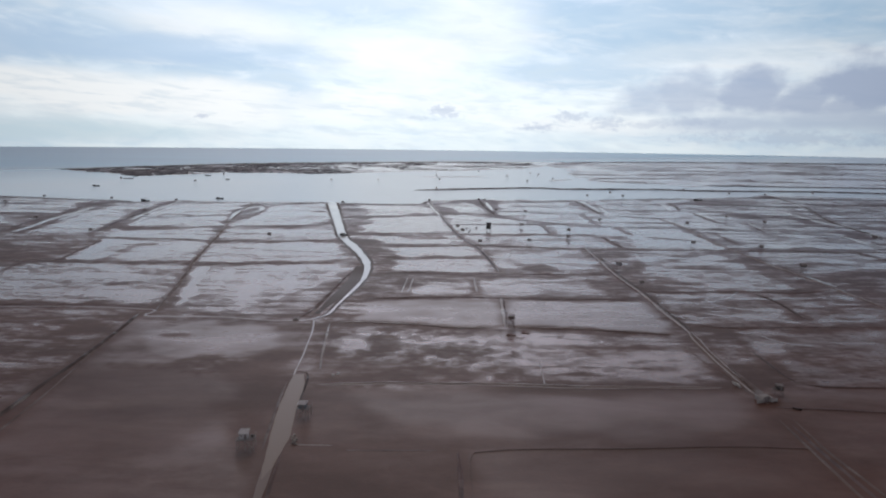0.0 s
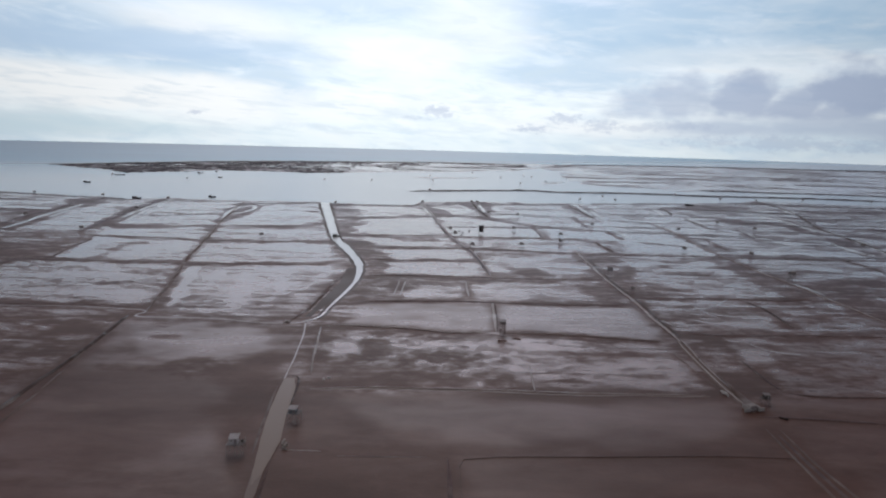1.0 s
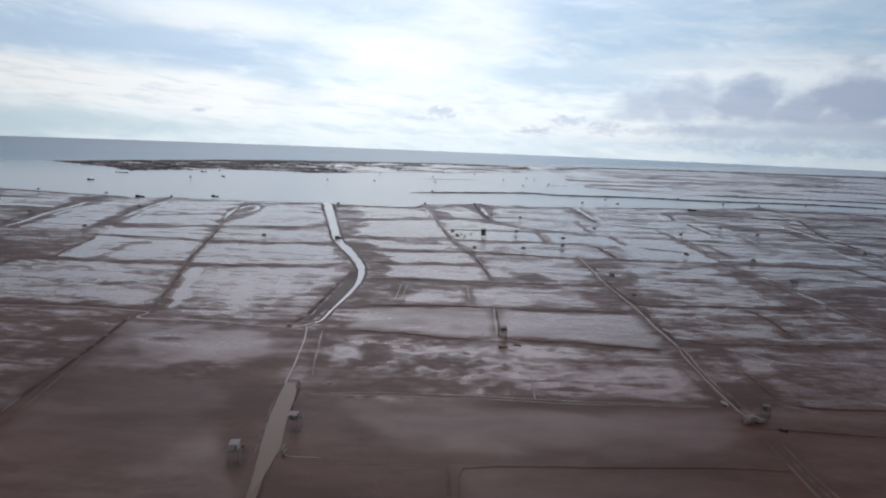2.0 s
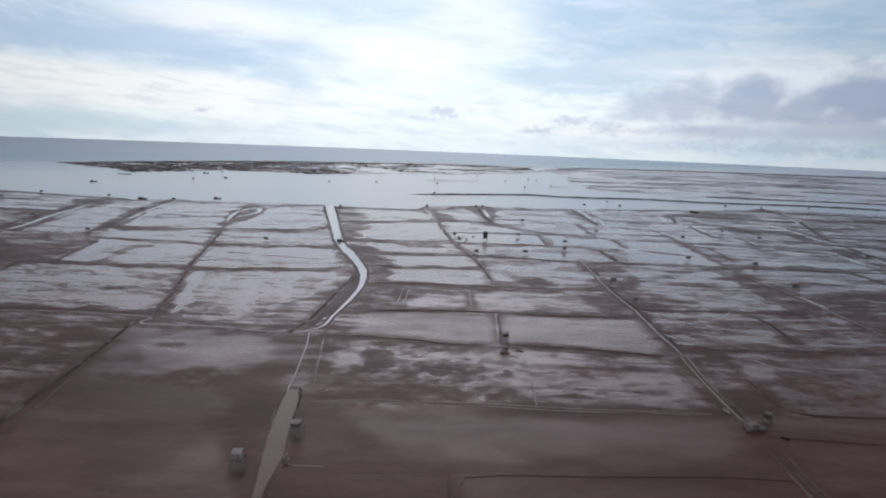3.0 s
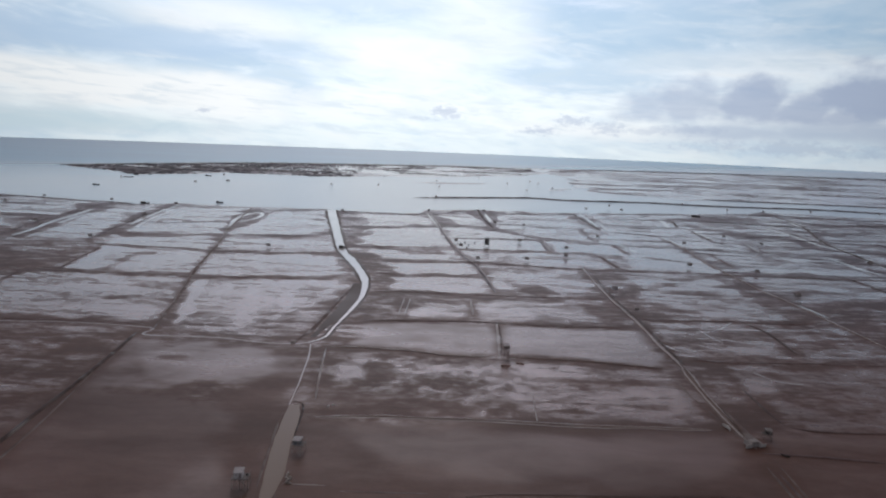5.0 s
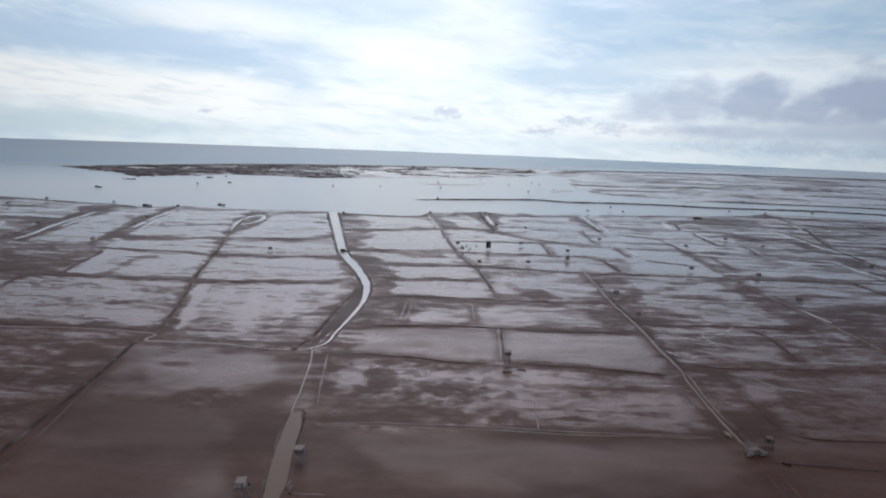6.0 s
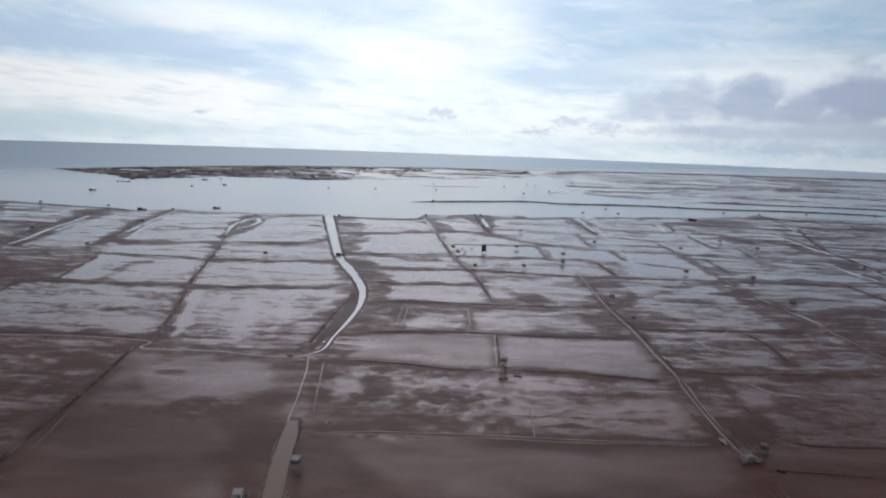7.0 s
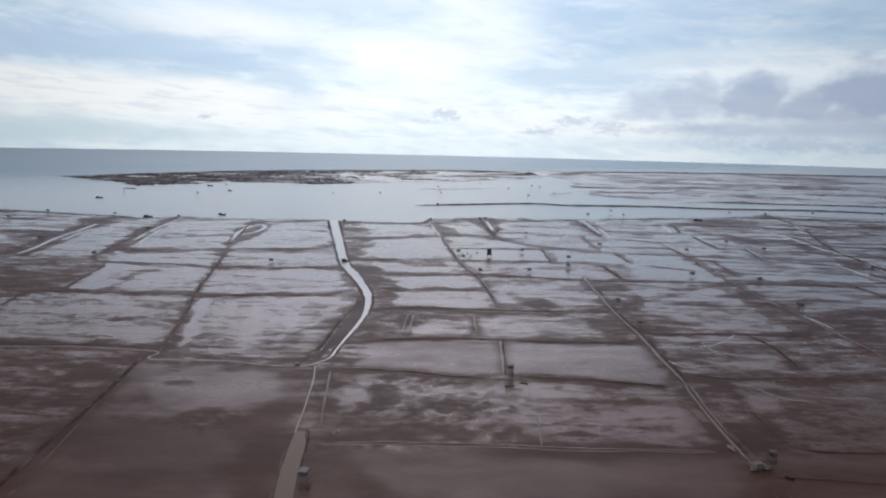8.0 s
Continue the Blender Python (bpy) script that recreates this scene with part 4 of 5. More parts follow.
dyke([(242, 1200), (288, 1232)], 3.3, 0.45, HAZE_BANK)
dyke([(270, 1093), (365, 1110), (469, 1116)], 3.3, 0.45, HAZE_BANK)
dyke([(463, 1410), (641, 1437), (796, 1434)], 3.3, 0.45, HAZE_BANK)
dyke([(517, 1231), (605, 1229)], 3.3, 0.45, HAZE_BANK)
dyke([(921, 1661), (1174, 1663)], 3.3, 0.45, HAZE_BANK)
dyke([(795, 1716), (1148, 1781)], 3.3, 0.45, HAZE_BANK)
dyke([(347, 1521), (587, 1574)], 3.3, 0.45, HAZE_BANK)
dyke([(660, 1148), (798, 1125)], 3.3, 0.45, HAZE_BANK)
dyke([(447, 1255), (519, 1264)], 3.3, 0.45, HAZE_BANK)
dyke([(577, 1149), (638, 1128)], 3.3, 0.45, HAZE_BANK)
dyke([(278, 976), (345, 964)], 3.3, 0.45, HAZE_BANK)
dyke([(820, 1385), (920, 1366)], 3.3, 0.45, HAZE_BANK)
dyke([(392, 1958), (677, 2072), (997, 2156), (1416, 2201), (1903, 2310)], 26, 1.8, SCRUB, "long dark bank along the outer edge of the flats")
# ---- creek, drains, pond ----
ribbon("water", [(-164, 213), (-130, 215), (-108, 213), (-101, 211), (-102, 205), (-94, 204), (-74, 204), (-60, 201), (-47, 201), (-44, 203)], [0.6, 0.6, 0.6, 0.7, 1.0, 0.7, 0.6, 0.6, 0.7, 0.9], TRICKLE, 0.09, "narrow pale drain running between mud fields", "drain")
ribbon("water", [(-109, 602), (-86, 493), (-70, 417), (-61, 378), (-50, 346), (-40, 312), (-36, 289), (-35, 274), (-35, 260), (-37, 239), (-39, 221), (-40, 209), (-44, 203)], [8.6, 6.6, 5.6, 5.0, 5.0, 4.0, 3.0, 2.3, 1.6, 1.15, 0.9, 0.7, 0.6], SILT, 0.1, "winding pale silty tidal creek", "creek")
ribbon("water", [(-43, 201), (-41, 188), (-39.7, 174.4), (-39.1, 166.4), (-38.7, 157.3), (-38.3, 152.3)], [0.5, 0.45, 0.36, 0.42, 0.34, 0.45], TRICKLE, 0.09, "narrow pale drain feeding a pond", "drain")
ribbon("water", [(-37.0, 152.4), (-36.2, 147.0), (-35.6, 141.6), (-34.4, 129.7), (-33.4, 122.0), (-32.8, 117.2), (-32.6, 113.9), (-32.1, 107.0), (-31.9, 102.0)], [2.8, 3.7, 4.0, 4.1, 4.1, 3.8, 3.0, 2.1, 0.3], POND, 0.12, "long narrow pond of brown silty water", "pond", 0.12, 1.0)
ribbon("water", [(-32.5, 111.5), (-31.6, 101.8), (-31.0, 96.1), (-29.0, 74.0)], [1.9, 1.7, 1.5, 1.4], DITCH, 0.11, "shallow ditch of brown water below a pond", "ditch", 0.2, 1.0)
dyke([(-39.0, 150.5), (-38.8, 153.6), (-37.0, 154.6), (-35.2, 153.6), (-34.0, 148.5), (-33.2, 139.0), (-32.1, 129.0)], 0.8, 0.12, DARK_BANK)
dyke([(-38.8, 149.0), (-38.1, 140.0), (-37.0, 130.0), (-35.9, 121.0), (-34.9, 112.0)], 0.9, 0.06, PALE_BANK)
dyke([(-30.9, 112.0), (-30.1, 103.0), (-29.2, 94.0), (-27.4, 76.0)], 0.9, 0.14)
ribbon("water", [(-109, 602), (-86, 493), (-70, 417), (-61, 378), (-50, 346), (-40, 312), (-36, 289), (-35, 274), (-35, 260), (-37, 239), (-39, 221), (-40, 209), (-44, 203)], [13.0, 11.0, 9.0, 8.0, 9.0, 7.0, 5.4, 4.6, 3.9, 3.4, 3.0, 2.4, 1.5], MUD_WET, 0.035, "soft wet silt along the creek's edges", "creek margin")
ribbon("water", [(-39, 294), (-39, 259), (-41, 235), (-44, 209)], [6, 5, 4, 2], MUD_WET, 0.065, "shallow wet silt beside the creek", "creek margin")
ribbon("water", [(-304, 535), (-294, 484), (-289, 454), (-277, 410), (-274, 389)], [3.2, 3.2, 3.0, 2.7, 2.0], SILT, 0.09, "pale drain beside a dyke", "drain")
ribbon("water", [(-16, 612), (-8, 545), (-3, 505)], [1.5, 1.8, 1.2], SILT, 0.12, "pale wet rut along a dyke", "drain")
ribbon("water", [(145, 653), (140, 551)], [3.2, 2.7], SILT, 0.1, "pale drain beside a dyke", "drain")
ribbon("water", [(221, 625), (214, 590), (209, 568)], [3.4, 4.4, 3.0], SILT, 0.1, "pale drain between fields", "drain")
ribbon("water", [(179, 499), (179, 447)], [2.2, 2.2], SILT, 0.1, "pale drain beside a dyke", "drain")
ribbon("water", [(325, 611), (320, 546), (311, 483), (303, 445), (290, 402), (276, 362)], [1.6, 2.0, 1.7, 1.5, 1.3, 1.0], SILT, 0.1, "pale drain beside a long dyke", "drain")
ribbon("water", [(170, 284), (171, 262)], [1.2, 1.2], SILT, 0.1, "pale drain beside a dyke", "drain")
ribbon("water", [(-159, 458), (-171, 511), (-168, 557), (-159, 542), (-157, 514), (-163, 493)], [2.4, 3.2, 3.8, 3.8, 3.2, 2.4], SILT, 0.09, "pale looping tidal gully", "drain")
ribbon("path", [(20.9, 160.5), (24.0, 160.8), (26.7, 160.7)], [0.3, 0.35, 0.3], DRY_SILT, 0.1, "thin pale line of dry silt", "path")
ribbon("path", [(27.5, 165.6), (26.5, 155.5), (26.0, 148.3)], [0.35, 0.35, 0.35], PATH, 0.1, "thin pale line of dry silt", "path")
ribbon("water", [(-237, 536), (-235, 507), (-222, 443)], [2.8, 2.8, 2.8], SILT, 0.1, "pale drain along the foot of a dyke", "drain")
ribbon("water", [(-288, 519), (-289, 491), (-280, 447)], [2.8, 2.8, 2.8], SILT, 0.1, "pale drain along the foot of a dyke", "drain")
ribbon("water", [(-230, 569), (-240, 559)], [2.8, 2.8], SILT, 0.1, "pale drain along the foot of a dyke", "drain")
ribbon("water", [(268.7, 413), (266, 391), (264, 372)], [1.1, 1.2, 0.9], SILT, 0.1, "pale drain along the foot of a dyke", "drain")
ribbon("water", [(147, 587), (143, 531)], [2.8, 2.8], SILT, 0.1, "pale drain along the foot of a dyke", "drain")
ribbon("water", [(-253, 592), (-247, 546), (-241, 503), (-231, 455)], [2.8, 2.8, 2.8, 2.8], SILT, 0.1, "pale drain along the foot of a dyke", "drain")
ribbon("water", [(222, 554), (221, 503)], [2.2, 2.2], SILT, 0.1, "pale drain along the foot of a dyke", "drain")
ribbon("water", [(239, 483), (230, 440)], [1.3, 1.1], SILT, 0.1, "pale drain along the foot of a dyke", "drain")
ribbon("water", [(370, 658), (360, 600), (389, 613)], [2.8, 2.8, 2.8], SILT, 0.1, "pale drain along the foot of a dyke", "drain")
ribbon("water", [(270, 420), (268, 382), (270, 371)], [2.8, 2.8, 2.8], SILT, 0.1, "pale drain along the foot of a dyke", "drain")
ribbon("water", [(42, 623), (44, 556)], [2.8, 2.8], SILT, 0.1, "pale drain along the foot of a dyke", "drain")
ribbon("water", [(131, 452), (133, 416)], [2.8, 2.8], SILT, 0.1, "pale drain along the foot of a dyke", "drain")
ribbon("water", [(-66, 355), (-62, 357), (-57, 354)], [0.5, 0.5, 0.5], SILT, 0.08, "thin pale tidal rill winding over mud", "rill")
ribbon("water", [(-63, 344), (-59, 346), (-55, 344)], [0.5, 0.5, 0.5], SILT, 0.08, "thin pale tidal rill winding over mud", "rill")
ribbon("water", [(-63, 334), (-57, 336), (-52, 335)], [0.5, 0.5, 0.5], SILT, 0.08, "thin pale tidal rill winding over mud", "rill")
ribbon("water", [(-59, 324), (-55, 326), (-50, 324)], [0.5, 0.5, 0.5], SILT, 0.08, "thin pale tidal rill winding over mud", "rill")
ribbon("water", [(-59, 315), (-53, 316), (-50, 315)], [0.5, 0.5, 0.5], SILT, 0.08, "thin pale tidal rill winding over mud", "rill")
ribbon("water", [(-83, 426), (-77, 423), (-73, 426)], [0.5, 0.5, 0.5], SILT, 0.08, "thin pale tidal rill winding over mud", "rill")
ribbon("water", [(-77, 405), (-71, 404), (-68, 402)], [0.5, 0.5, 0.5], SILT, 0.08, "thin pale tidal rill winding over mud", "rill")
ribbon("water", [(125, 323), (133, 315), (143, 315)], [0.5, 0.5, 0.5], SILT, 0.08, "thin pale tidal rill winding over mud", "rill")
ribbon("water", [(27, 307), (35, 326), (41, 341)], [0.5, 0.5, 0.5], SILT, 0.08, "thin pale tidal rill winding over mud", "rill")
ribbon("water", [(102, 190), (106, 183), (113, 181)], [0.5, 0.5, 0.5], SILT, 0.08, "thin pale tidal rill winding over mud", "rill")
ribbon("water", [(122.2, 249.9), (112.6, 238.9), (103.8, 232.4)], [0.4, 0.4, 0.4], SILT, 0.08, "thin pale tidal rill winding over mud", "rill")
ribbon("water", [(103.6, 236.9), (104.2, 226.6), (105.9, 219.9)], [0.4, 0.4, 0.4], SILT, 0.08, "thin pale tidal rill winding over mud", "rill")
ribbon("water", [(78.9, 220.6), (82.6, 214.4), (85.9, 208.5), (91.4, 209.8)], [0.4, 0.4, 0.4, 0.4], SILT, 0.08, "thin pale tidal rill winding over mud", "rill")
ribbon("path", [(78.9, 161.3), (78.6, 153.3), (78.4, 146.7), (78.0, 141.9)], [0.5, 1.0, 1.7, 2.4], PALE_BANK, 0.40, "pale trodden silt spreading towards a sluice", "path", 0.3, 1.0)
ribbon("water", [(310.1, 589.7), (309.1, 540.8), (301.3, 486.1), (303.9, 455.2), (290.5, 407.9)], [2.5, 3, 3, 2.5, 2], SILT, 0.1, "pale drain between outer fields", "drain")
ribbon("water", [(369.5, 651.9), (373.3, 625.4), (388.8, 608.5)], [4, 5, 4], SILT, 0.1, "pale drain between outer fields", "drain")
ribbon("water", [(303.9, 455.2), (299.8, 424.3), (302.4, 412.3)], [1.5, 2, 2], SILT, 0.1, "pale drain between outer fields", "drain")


# ---- ground and sea ----
build_ground()
sea_level = -0.13
rim = [(EDGE * math.cos(k * math.pi / 180), EDGE * math.sin(k * math.pi / 180), sea_level) for k in range(360)]
tagged(mesh_from("water", rim, [tuple(range(360))], SEA),
       "calm grey-blue bay and open sea to the horizon", "sea", kind="structure")


# ---- stilt huts ----
def thing(name, label, category, group=""):
    return tagged(new(name), label, category, group)


def corrugated(bm, cx, cy, cz, sx, sy, tilt=0.0, waves=9, th=0.05, amp=0.035):
    """A ribbed sheet whose ribs run along y."""
    n = waves * 4
    turn = Matrix.Translation((cx, cy, cz)) @ Matrix.Rotation(tilt, 4, "X")
    top, low = [], []
    for k in range(n + 1):
        x = -sx / 2 + sx * k / n
        z = amp * math.sin(k * math.pi / 2)
        top.append([bm.verts.new(turn @ Vector((x, s * sy / 2, z + th / 2))) for s in (-1, 1)])
        low.append([bm.verts.new(turn @ Vector((x, s * sy / 2, z - th / 2))) for s in (-1, 1)])
    for k in range(n):
        bm.faces.new((top[k][0], top[k + 1][0], top[k + 1][1], top[k][1]))
        bm.faces.new((low[k][1], low[k + 1][1], low[k + 1][0], low[k][0]))
        for s, flip in ((0, 1), (1, 0)):
            q = [low[k][s], low[k + 1][s], top[k + 1][s], top[k][s]]
            bm.faces.new(q if flip else q[::-1])
    bm.faces.new((low[0][0], top[0][0], top[0][1], low[0][1]))
    bm.faces.new((low[n][1], top[n][1], top[n][0], low[n][0]))
    return bm


def stilt_hut(label, wide=2.5, deep=2.4, legs=3.0, tall=1.9, deck=(4.2, 3.4), wall=None, roof=None, pitched=False, shift=-0.3, rail=True, detail=True, timber=None):
    """A watchman's hut on stilts over the clam beds; its origin is on the mud between the stilts."""
    hut = thing("stilt_hut", label, "stilt hut", "watch huts on the clam flats")
    wall, roof, timber = wall or BOARD, roof or TIN, timber or WOOD
    dx, dy = deck
    cols = (-1, 0, 1) if detail else (-1, 1)
    for i in cols:
        for j in (-1, 1):
            x, y = i * (dx / 2 - 0.25), j * (dy / 2 - 0.25)
            part("leg", rod(bmesh.new(), (x * 1.08, y * 1.08, -0.4), (x, y, legs), 0.075, 0.065), timber, hut)
    for j in (-1, 1):
        y = j * (dy / 2 - 0.25)
        part("beam", box(bmesh.new(), 0, y, legs - 0.02, dx, 0.14, 0.18, 0.015), timber, hut)
        if detail:
            a, b = -(dx / 2 - 0.25), dx / 2 - 0.25
            part("brace", rod(bmesh.new(), (a, y + 0.11, legs * 0.25), (b * 0.1, y + 0.11, legs * 0.9), 0.05), timber, hut)
            part("brace", rod(bmesh.new(), (b, y + 0.11, legs * 0.25), (a * 0.1, y + 0.11, legs * 0.9), 0.05), timber, hut)
    top = legs + 0.07
    if detail:
        n = 11
        for k in range(n):
            bm = box(bmesh.new(), 0, -dy / 2 + (k + 0.5) * dy / n, top + 0.035, dx * (1 + 0.03 * math.sin(k * 2.3)), dy / n - 0.03, 0.06)
            part("deck_plank", bm, timber, hut)
    else:
        part("deck", box(bmesh.new(), 0, 0, top + 0.035, dx, dy, 0.08, 0.02), timber, hut)
    floor_z = top + 0.07
    # cabin: four walls with real thickness, a doorway in the front wall
    t, x0 = 0.06, shift
    part("wall", box(bmesh.new(), x0 - wide / 2 + t / 2, 0, floor_z + tall / 2, t, deep - 2 * t, tall), wall, hut)
    part("wall", box(bmesh.new(), x0 + wide / 2 - t / 2, 0, floor_z + tall / 2, t, deep - 2 * t, tall), wall, hut)
    part("wall", box(bmesh.new(), x0, deep / 2 - t / 2, floor_z + tall / 2, wide, t, tall), wall, hut)
    door_w, door_h = 0.75, tall - 0.28
    bm = bmesh.new()
    left_w = wide * 0.55
    right_w = wide - left_w - door_w
    box(bm, x0 - wide / 2 + left_w / 2, -deep / 2 + t / 2, floor_z + tall / 2, left_w, t, tall)
    box(bm, x0 + wide / 2 - right_w / 2, -deep / 2 + t / 2, floor_z + tall / 2, right_w, t, tall)
    box(bm, x0 + wide / 2 - right_w - door_w / 2, -deep / 2 + t / 2, floor_z + (tall + door_h) / 2, door_w, t, tall - door_h)
    part("wall", bm, wall, hut)
    part("door", box(bmesh.new(), x0 + wide / 2 - right_w - door_w / 2, -deep / 2 + 0.10, floor_z + door_h / 2, door_w - 0.04, 0.04, door_h - 0.04, 0.01), OLD_BOARD, hut, "grey plank door")
    if detail:
        part("window", box(bmesh.new(), x0 - wide / 2 + left_w * 0.5, -deep / 2 - 0.015, floor_z + tall * 0.6, 0.5, 0.03, 0.42, 0.008), OLD_BOARD, hut, "grey wooden shutter")
    roof_z = floor_z + tall
    if pitched:
        for s in (-1, 1):
            part("roof", corrugated(bmesh.new(), x0, s * (deep * 0.29), roof_z + 0.22, wide + 0.7, deep * 0.66, -s * 0.42), roof, hut)
    else:
        part("roof", corrugated(bmesh.new(), x0, 0, roof_z + 0.16, wide + 0.5, deep + 0.6, 0.09), roof, hut)
    if rail:
        ex = dx / 2 - 0.06
        for y in (-dy / 2 + 0.06, 0, dy / 2 - 0.06):
            part("rail_post", rod(bmesh.new(), (ex, y, floor_z - 0.02), (ex, y, floor_z + 0.9), 0.035), timber, hut)
        part("rail", rod(bmesh.new(), (ex, -dy / 2 + 0.06, floor_z + 0.88), (ex, dy / 2 - 0.06, floor_z + 0.88), 0.035), timber, hut)
    if detail:
        lx = dx / 2 - 0.9
        for s in (-0.22, 0.22):
            part("ladder_rail", rod(bmesh.new(), (lx + s, -dy / 2 - 1.0, -0.1), (lx + s, -dy / 2 - 0.03, floor_z + 0.3), 0.035), timber, hut)
        for k in range(1, 9):
            u = k / 9
            y, z = -dy / 2 - 1.0 + 0.97 * u, -0.1 + (floor_z + 0.4) * u
            part("rung", rod(bmesh.new(), (lx - 0.22, y, z), (lx + 0.22, y, z), 0.025), timber, hut)
    return hut


# the huts that stand nearest
a = stilt_hut("pale grey tin stilt hut on thin timber legs", wide=2.1, deep=2.1, legs=2.9, tall=1.65, deck=(4.6, 3.2), shift=-0.45, wall=PALE_TIN, roof=PALE_TIN, timber=GREY_WOOD)
a.matrix_world = pose(-38.2, 113.3, 0, 0, 0, 4) @ Matrix.Scale(0.74, 4)
part("water_drum", rod(bmesh.new(), (1.55, 0.4, 2.84), (1.55, 0.4, 3.7), 0.28, 0.28, 14), DARK_BOARD, a, "dark plastic water drum")
b = stilt_hut("small stilt hut with white tin roof and blue sheeting", wide=2.2, deep=2.2, legs=2.9, tall=1.3, deck=(4.0, 3.2), wall=BLUE, roof=PALE_TIN, shift=-0.4, timber=GREY_WOOD)
b.matrix_world = pose(-30.1, 128.0, 0, 0, 0, -6) @ Matrix.Scale(0.70, 4)
c = stilt_hut("slender red-brown stilt hut with a pale roof", wide=1.9, deep=1.9, legs=3.9, tall=1.0, deck=(2.4, 2.2), wall=RED_BOARD, roof=PALE_TIN, shift=0.0, rail=False, timber=RED_BOARD)
c.matrix_world = pose(22.7, 195.3, 0, 0, 0, 8) @ Matrix.Scale(0.86, 4)
d = stilt_hut("grey weathered stilt hut beside the sluice", wide=2.4, deep=2.2, legs=2.6, tall=1.6, deck=(3.8, 3.0), wall=DARK_BOARD, roof=GREY_WOOD, shift=0.3)
d.matrix_world = pose(82.4, 143.4, 0, 0, 0, -10) @ Matrix.Scale(0.56, 4)
g = stilt_hut("thatched dark stilt hut on timber legs", wide=2.6, deep=2.4, legs=5.0, tall=1.1, deck=(3.4, 2.8), wall=OLD_BOARD, roof=THATCH, pitched=True, shift=0, rail=False)
g.matrix_world = pose(169.6, 286.0, 0, 0, 0, 5) @ Matrix.Scale(0.85, 4)
far_dark = stilt_hut("small dark stilt hut far out on the flats", wide=3.2, deep=2.8, legs=2.4, tall=1.6, deck=(4.0, 3.4), wall=OLD_BOARD, roof=THATCH, pitched=True, shift=0, rail=False, detail=False)
far_dark.matrix_world = pose(-108, 380, 0) @ Matrix.Scale(0.64, 4)
far_tall = stilt_hut("tall grey stilt hut standing in shallow water", wide=3.0, deep=2.6, legs=5.2, tall=2.0, deck=(3.8, 3.2), wall=HAZED_WOOD, roof=HAZED_WOOD, shift=0, rail=False, detail=False, timber=HAZED_WOOD)
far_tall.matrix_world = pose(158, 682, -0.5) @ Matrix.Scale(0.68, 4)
for x, y, z, r in (
        (-395, 611, 0.0, -25),
        (-323, 601, 0.0, 12),
        (-256, 591, 0.0, -1),
        (-96, 587, 0.0, -14),
        (42, 633, 0.0, 23),
        (70, 529, 0.0, 10),
        (46, 539, 0.0, -3),
        (52, 369, 0.0, -16),
        (56, 441, 0.0, 21),
        (85, 416, 0.0, 8),
        (182, 459, 0.0, -5),
        (233, 507, 0.0, -18),
        (247, 473, 0.0, 19),
        (151, 369, 0.0, 6)):
    copy_thing(far_dark, pose(x, y, z, 0, 0, r))
for x, y, z, r in (
        (186, 357, 0.0, -7),
        (388, 748, 0.0, -20),
        (283, 402, 0.0, 17),
        (-397, 558, 0.0, -9),
        (-297, 447, 0.0, -22),
        (-224, 389, 0.0, 15),
        (-245, 505, 0.0, 2),
        (22, 364, 0.0, -11),
        (13, 409, 0.0, -24),
        (10, 430, 0.0, 13),
        (121, 476, 0.0, 0),
        (79, 386, 0.0, -13)):
    copy_thing(far_dark, pose(x, y, z, 0, 0, r))
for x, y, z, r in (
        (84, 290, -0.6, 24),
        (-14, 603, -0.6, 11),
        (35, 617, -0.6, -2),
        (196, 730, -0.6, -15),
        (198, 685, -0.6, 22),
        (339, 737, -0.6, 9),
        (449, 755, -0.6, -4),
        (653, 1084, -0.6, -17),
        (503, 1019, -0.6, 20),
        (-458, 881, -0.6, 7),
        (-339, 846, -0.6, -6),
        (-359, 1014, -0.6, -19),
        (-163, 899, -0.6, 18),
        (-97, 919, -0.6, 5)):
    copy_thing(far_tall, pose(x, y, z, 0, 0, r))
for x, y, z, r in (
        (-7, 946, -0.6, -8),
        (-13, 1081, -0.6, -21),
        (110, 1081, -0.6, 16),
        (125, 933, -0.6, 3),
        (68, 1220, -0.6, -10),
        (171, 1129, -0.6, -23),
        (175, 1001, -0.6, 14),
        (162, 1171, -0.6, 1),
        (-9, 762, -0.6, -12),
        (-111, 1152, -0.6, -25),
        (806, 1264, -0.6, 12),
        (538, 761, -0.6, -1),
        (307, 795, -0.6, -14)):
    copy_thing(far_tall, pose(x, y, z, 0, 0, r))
copy_thing(far_dark, pose(86, 261, 0.0, 0, 0, 4)).scale = (0.45, 0.45, 0.45)
# a watch post wrapped in black tarpaulin in the white field
post = stilt_hut("tall watch post wrapped in black tarpaulin", wide=2.6, deep=2.4, legs=1.3, tall=3.4, deck=(2.8, 2.6), wall=TARP, roof=TARP, shift=0, rail=False, detail=False)
post.matrix_world = pose(31, 420, 0) @ Matrix.Scale(1.15, 4)
post.name = "watch_post"
post["category"] = "watch post"


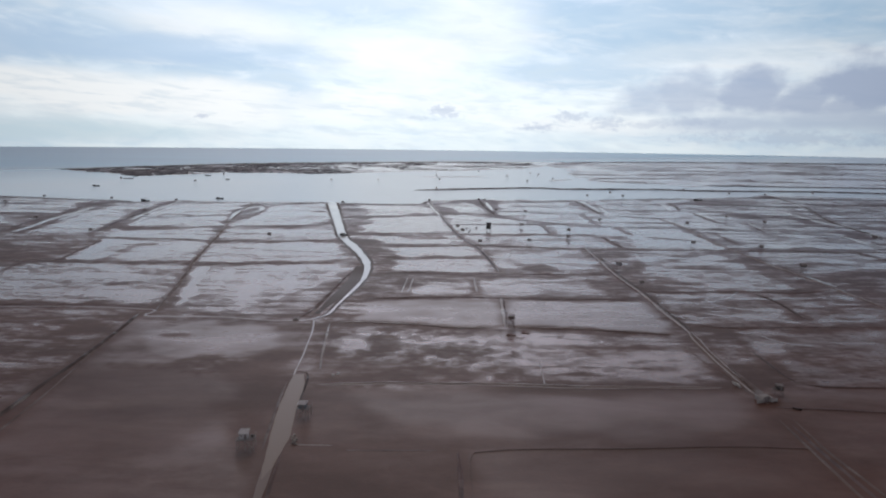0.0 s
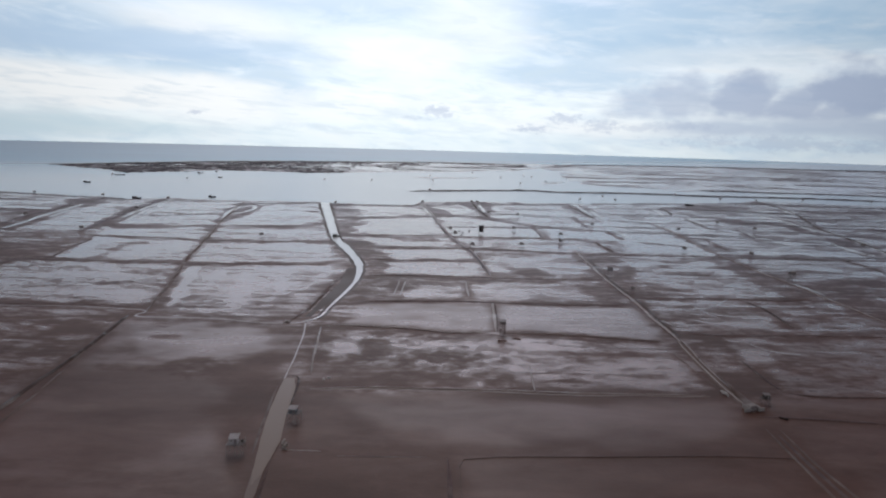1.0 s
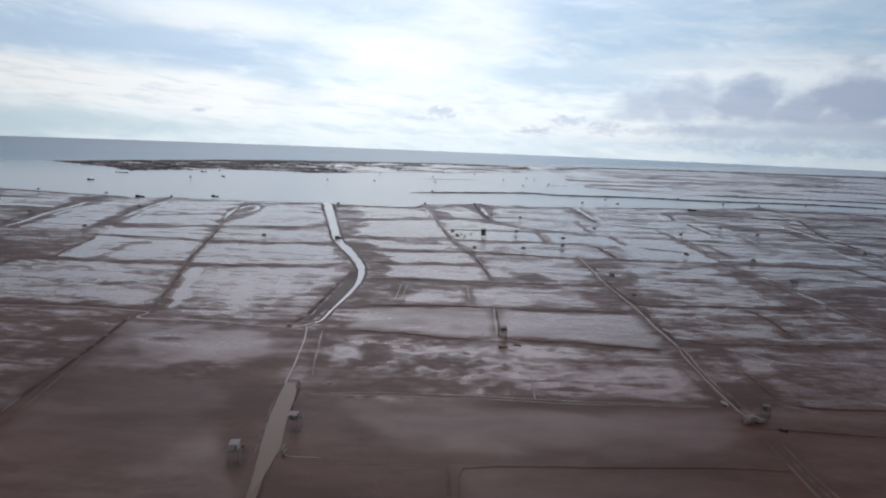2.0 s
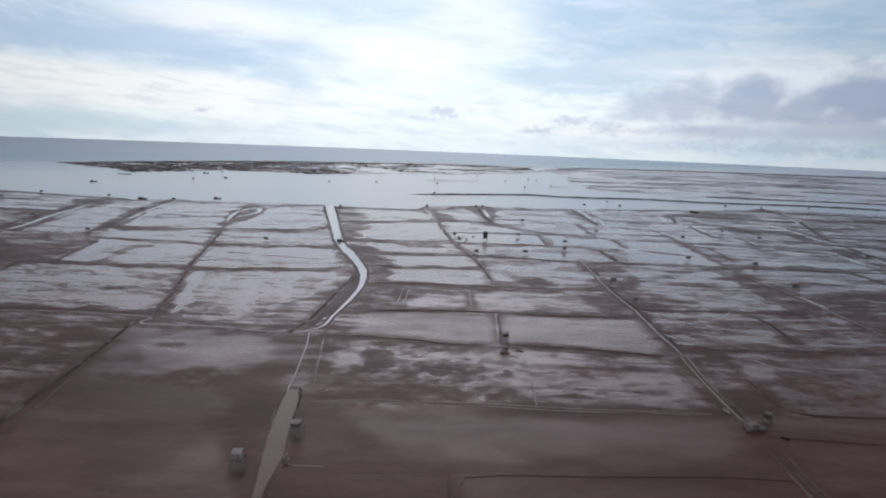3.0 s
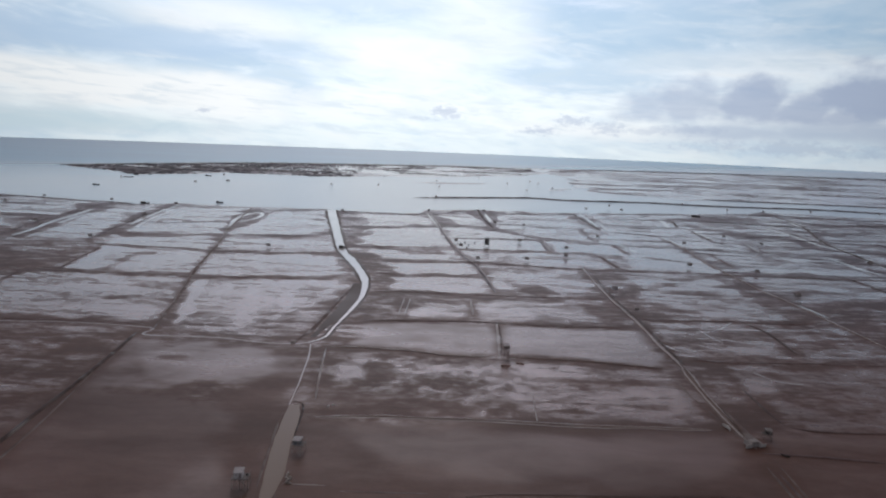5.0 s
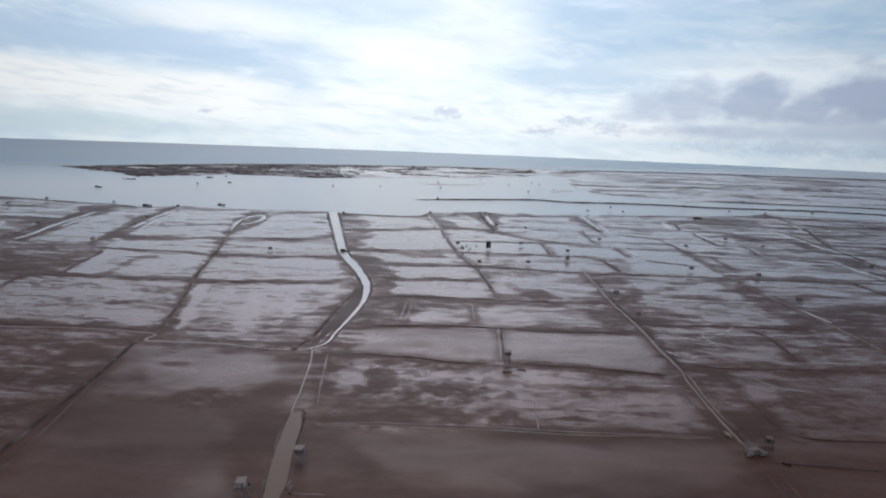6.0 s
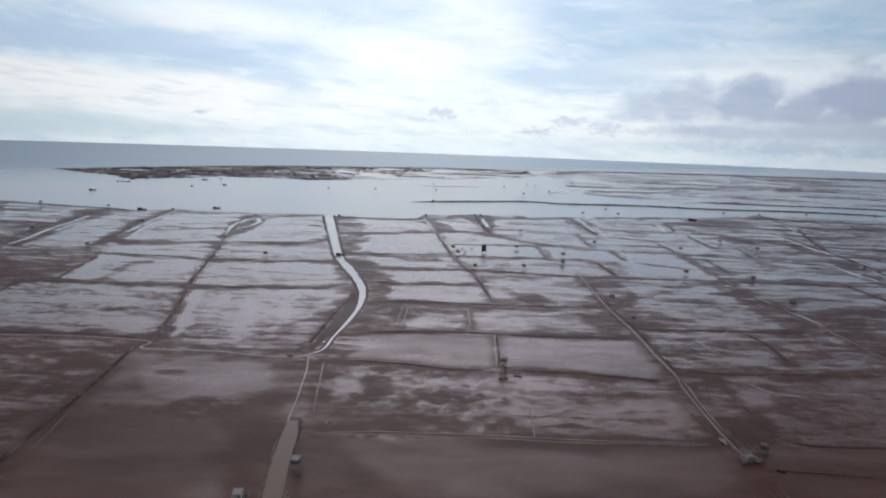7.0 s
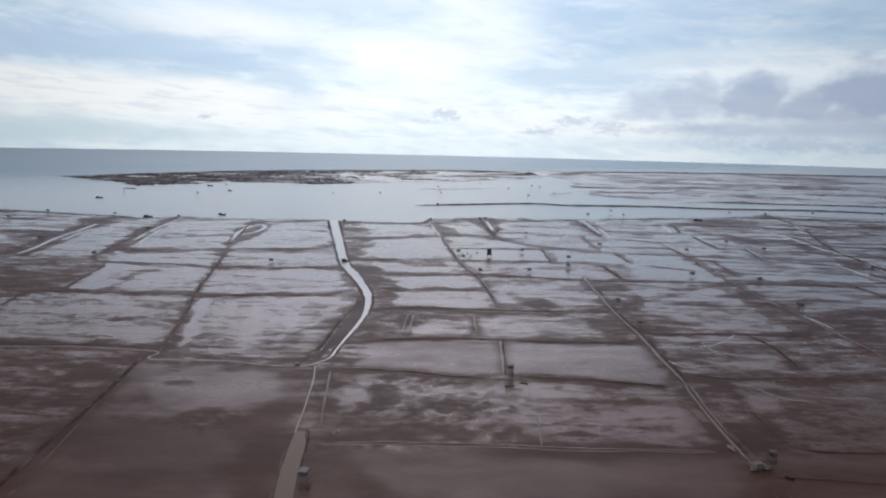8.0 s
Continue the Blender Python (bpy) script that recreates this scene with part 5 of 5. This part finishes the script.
# ---- boats ----
def boat(label, length=9.0, beam=2.2, house=0.3, mat=None):
    """An open wooden working boat with a low wheelhouse aft; it floats with its keel under the origin."""
    ob = thing("fishing_boat", label, "boat", "wooden boats")
    n, m = 14, 7
    low = min(1.0, length / 6)
    bm = bmesh.new()
    rings = []
    for k in range(n + 1):
        u = k / n * 2 - 1
        w = beam / 2 * max(0.03, (1 - abs(u) ** 3.2)) * (0.92 if u < 0 else 1)
        rise = 0.55 * u * u * (1.3 if u > 0 else 0.7)
        ring = []
        for j in range(m + 1):
            q = j / m * 2 - 1
            y = w * math.copysign(abs(q) ** 0.7, q)
            z = -0.35 + (0.95 + rise) * abs(q) ** 2.2 + rise * 0.3
            ring.append(bm.verts.new((u * length / 2, y, z * low)))
        rings.append(ring)
    for r, s in zip(rings, rings[1:]):
        for j in range(m):
            bm.faces.new((r[j], s[j], s[j + 1], r[j + 1]))
    bmesh.ops.solidify(bm, geom=bm.faces[:], thickness=0.07)
    bmesh.ops.recalc_face_normals(bm, faces=bm.faces[:])
    part("hull", bm, mat or HULL, ob)
    part("deck", box(bmesh.new(), 0, 0, 0.28 * low, length * 0.66, beam * 0.74, 0.06), WOOD, ob)
    if house:
        hl = length * house
        part("wheelhouse", box(bmesh.new(), -length * 0.20, 0, 0.95, hl, beam * 0.62, 1.3, 0.05), DARK_BOARD, ob)
        part("wheelhouse_roof", box(bmesh.new(), -length * 0.20, 0, 1.65, hl + 0.4, beam * 0.72, 0.09, 0.03), WOOD, ob)
        part("mast", rod(bmesh.new(), (length * 0.16, 0, 0.3), (length * 0.16, 0, 2.6), 0.05, 0.035), WOOD, ob)
    return ob


boat("small dark wooden boat moored across a pale creek", 4.4, 2.9, 0.62).matrix_world = pose(-63.5, 390.8, -0.1, 0, 0, 20)
boat("long dark boat lying in the calm bay", 11, 2.2, 0.2).matrix_world = pose(-434.0, 773.0, -0.1, 0, 0, -15)
boat("dark wooden boat with wheelhouse aground by the shore", 10, 2.8, 0.4).matrix_world = pose(-287.2, 594.0, 0.06, 0, 0, -12)
boat("dark low boat moored off the shore", 8, 2.0, 0.25).matrix_world = pose(-227.2, 626.7, -0.1, 0, 0, -8)
boat("dark boat lying off a sand bar", 10, 2.2, 0.25).matrix_world = pose(-386.8, 1018.4, -0.1, 0, 0, 6)
boat("small dark boat in the bay", 6, 1.8, 0.3).matrix_world = pose(-322.2, 925.6, -0.1, 0, 0, 0)
boat("long low boat beside a stilt hut", 14, 2.0, 0).matrix_world = pose(-469.2, 923.4, -0.1, 0, 0, 5)
boat("dark boat stranded on the mud shore", 10, 2.6, 0.4).matrix_world = pose(277.0, 674.7, 0.06, 0, 0, 5)
boat("small dark boat lying on the mud near a sluice", 1.9, 0.6, 0).matrix_world = pose(82.3, 134.7, 0.06, 0, 0, -40)


# ---- low scrub on the sand bar ----
def scrub(label, seed, n):
    rnd = random.Random(seed)
    verts, faces = [], []
    made = 0
    while made < n:
        x, y = rnd.uniform(-720, 250), rnd.uniform(960, 1900)
        edge = float(inside_by(np.array([x]), np.array([y]), SPIT)[0])
        far_side = y > 1350 + 0.62 * (x + 420) - 60
        if edge < 6 or not (x < -400 or (x < -180 and rnd.random() < 0.45) or (far_side and edge < 110) or noise.noise((x * 0.006, y * 0.022, 9)) > 0.22) or noise.noise((x * 0.011, y * 0.03, 5)) < -0.12:
            continue
        made += 1
        w, h = rnd.uniform(3.0, 8.0), rnd.uniform(0.3, 1.0)
        o, k = len(verts), 6
        turn = rnd.uniform(0, 6)
        for j in range(k):
            u = turn + j * 2 * math.pi / k
            verts.append((x + w * math.cos(u) * rnd.uniform(0.7, 1.1), y + w * math.sin(u) * rnd.uniform(0.7, 1.1), -0.05))
        for j in range(k):
            u = turn + (j + 0.5) * 2 * math.pi / k
            verts.append((x + w * 0.6 * math.cos(u), y + w * 0.6 * math.sin(u), h * rnd.uniform(0.6, 1.0)))
        verts.append((x + rnd.uniform(-0.5, 0.5), y, h * 1.15))
        for j in range(k):
            a, b = o + j, o + (j + 1) % k
            c, e = o + k + j, o + k + (j + 1) % k
            faces += [(a, b, c), (b, e, c), (c, e, o + 2 * k)]
    return tagged(mesh_from("scrub", verts, faces, SCRUB, False), label, "scrub", kind="stuff")


scrub("low dark scrub and weed on a sand bar", 4, 3200)


# ---- sluices, sacks, stakes, nets ----
def sluice(label, span=3.0, turn=0.0, at=(0, 0), high=1.3):
    ob = thing("sluice_gate", label, "sluice")
    for s in (-1, 1):
        part("abutment", box(bmesh.new(), s * span / 2, 0, high / 2 - 0.15, 0.5, 2.6, high, 0.05), CONCRETE, ob)
        part("wing_wall", box(bmesh.new(), s * (span / 2 + 0.85), -1.15, high / 2 - 0.3, 1.3, 0.28, high - 0.3, 0.04), CONCRETE, ob)
    part("slab", box(bmesh.new(), 0, 0, high - 0.08, span - 0.5, 1.3, 0.18, 0.03), CONCRETE, ob)
    part("gate_board", box(bmesh.new(), 0, -0.72, high * 0.45, span - 0.52, 0.10, high * 0.8, 0.02), OLD_BOARD, ob, "grey wet timber board")
    ob.matrix_world = pose(at[0], at[1], 0, 0, 0, turn)
    return ob


sluice("worn grey concrete sluice where two dykes meet", 2.6, 12, (77.1, 139.7))
sluice("small pale concrete sluice at the creek's head", 1.3, 4, (-49.4, 202.4), 0.5)


def sack_pile(label, at, n, turn=0.0, spread=1.0, mat=None):
    ob = thing("sandbag_pile", label, "sandbags")
    rnd = random.Random(int(at[0] * 10))
    base = None
    for k in range(n):
        if base is None:
            bm = box(bmesh.new(), 0, 0, 0, 0.75, 0.42, 0.24)
            bmesh.ops.subdivide_edges(bm, edges=bm.edges[:], cuts=1, use_grid_fill=True)
            for v in bm.verts:
                if abs(v.co.x) < 0.01 or abs(v.co.y) < 0.01:
                    v.co.z *= 1.25
            s = part("sandbag", bm, mat or SACK, ob)
            base = s.data
        else:
            s = new("sandbag", base)
            s.parent = ob
        row, lay = k % 5, k // 5
        s.matrix_basis = pose((row - 2 + 0.4 * lay) * 0.66 * spread, rnd.uniform(-0.4, 0.4) * spread, 0.10 + 0.22 * lay, rnd.uniform(-8, 8), rnd.uniform(-8, 8), rnd.uniform(-50, 50))
    ob.matrix_world = pose(at[0], at[1], 0, 0, 0, turn)
    return ob


sack_pile("slumped pile of pale silt-filled sacks", (-29.6, 116.6), 12, 100, 1.2)
sack_pile("pale sacks heaped beside a concrete sluice", (75.1, 149.0), 9, 100, 1.0, WHITE_SACK)
sack_pile("two pale sacks lying on a mud field", (-27.0, 154.6), 2, 80, 2.0, WHITE_SACK)
sack_pile("brown mud-filled sacks heaped under a stilt hut", (21.8, 187.7), 6, 10, 0.9, BROWN_SACK)
sack_pile("few brown mud-filled sacks on a field bank", (27.1, 189.9), 4, -15, 0.9, BROWN_SACK)


def drum(at, turn, lying=False):
    """A plastic drum with a rim, two ribs and a lid."""
    ob = thing("plastic_drum", "dark plastic drum lying in a flooded field" if lying else "dark plastic drum standing in a flooded field", "drum", "drums round the watch post")
    part("body", rod(bmesh.new(), (0, 0, 0.0), (0, 0, 0.95), 0.34, 0.34, 16), DRUM, ob)
    for z in (0.30, 0.64):
        part("rib", rod(bmesh.new(), (0, 0, z - 0.03), (0, 0, z + 0.03), 0.37, 0.37, 16), DRUM, ob)
    part("lid", rod(bmesh.new(), (0, 0, 0.95), (0, 0, 1.0), 0.30, 0.28, 16), DRUM, ob, "dark lid")
    ob.matrix_world = pose(at[0], at[1], 0.36 if lying else -0.02, 90 if lying else 0, 0, turn)


for k, at in enumerate([(13.2, 428.3), (16.1, 431.6), (18.5, 421.1), (22.9, 432.9), (16.9, 410.4)]):
    drum(at, 35 * k, k % 2 == 1)


def net_fence(points, label, step=5.0, high=0.12):
    ob = thing("net_fence", label, "net fence")
    pts = resample(points, step)
    verts, faces = [], []
    for k, p in enumerate(pts):
        lean = 0.06 * noise.noise((p.x * 0.3, p.y * 0.3, 4))
        part("post", rod(bmesh.new(), (p.x, p.y, -0.2), (p.x + lean, p.y + lean, high + 0.15), 0.035, 0.03, 6), WOOD, ob)
        sag = high * (1 + 0.15 * noise.noise((p.x * 0.7, p.y * 0.7, 1)))
        for q, z in (((0, -0.02), -0.02), ((0, -0.02), sag), ((0.02, 0.02), sag), ((0.02, 0.02), -0.02)):
            verts.append((p.x + q[0], p.y + q[1], z))
    for k in range(len(pts) - 1):
        o = k * 4
        faces += [(o + i, o + 4 + i, o + 4 + i + 1, o + i + 1) for i in range(3)]
    net = mesh_from("net", verts, faces, NET, False)
    net.parent = ob
    return ob


net_fence([(5.8, 89.4), (5.7, 102.7), (5.7, 109.7), (6.7, 112.6), (13.5, 113.9), (36.1, 114.9), (59.3, 116.3), (73.9, 115.9)], "low brown net fence on short stakes round a field")
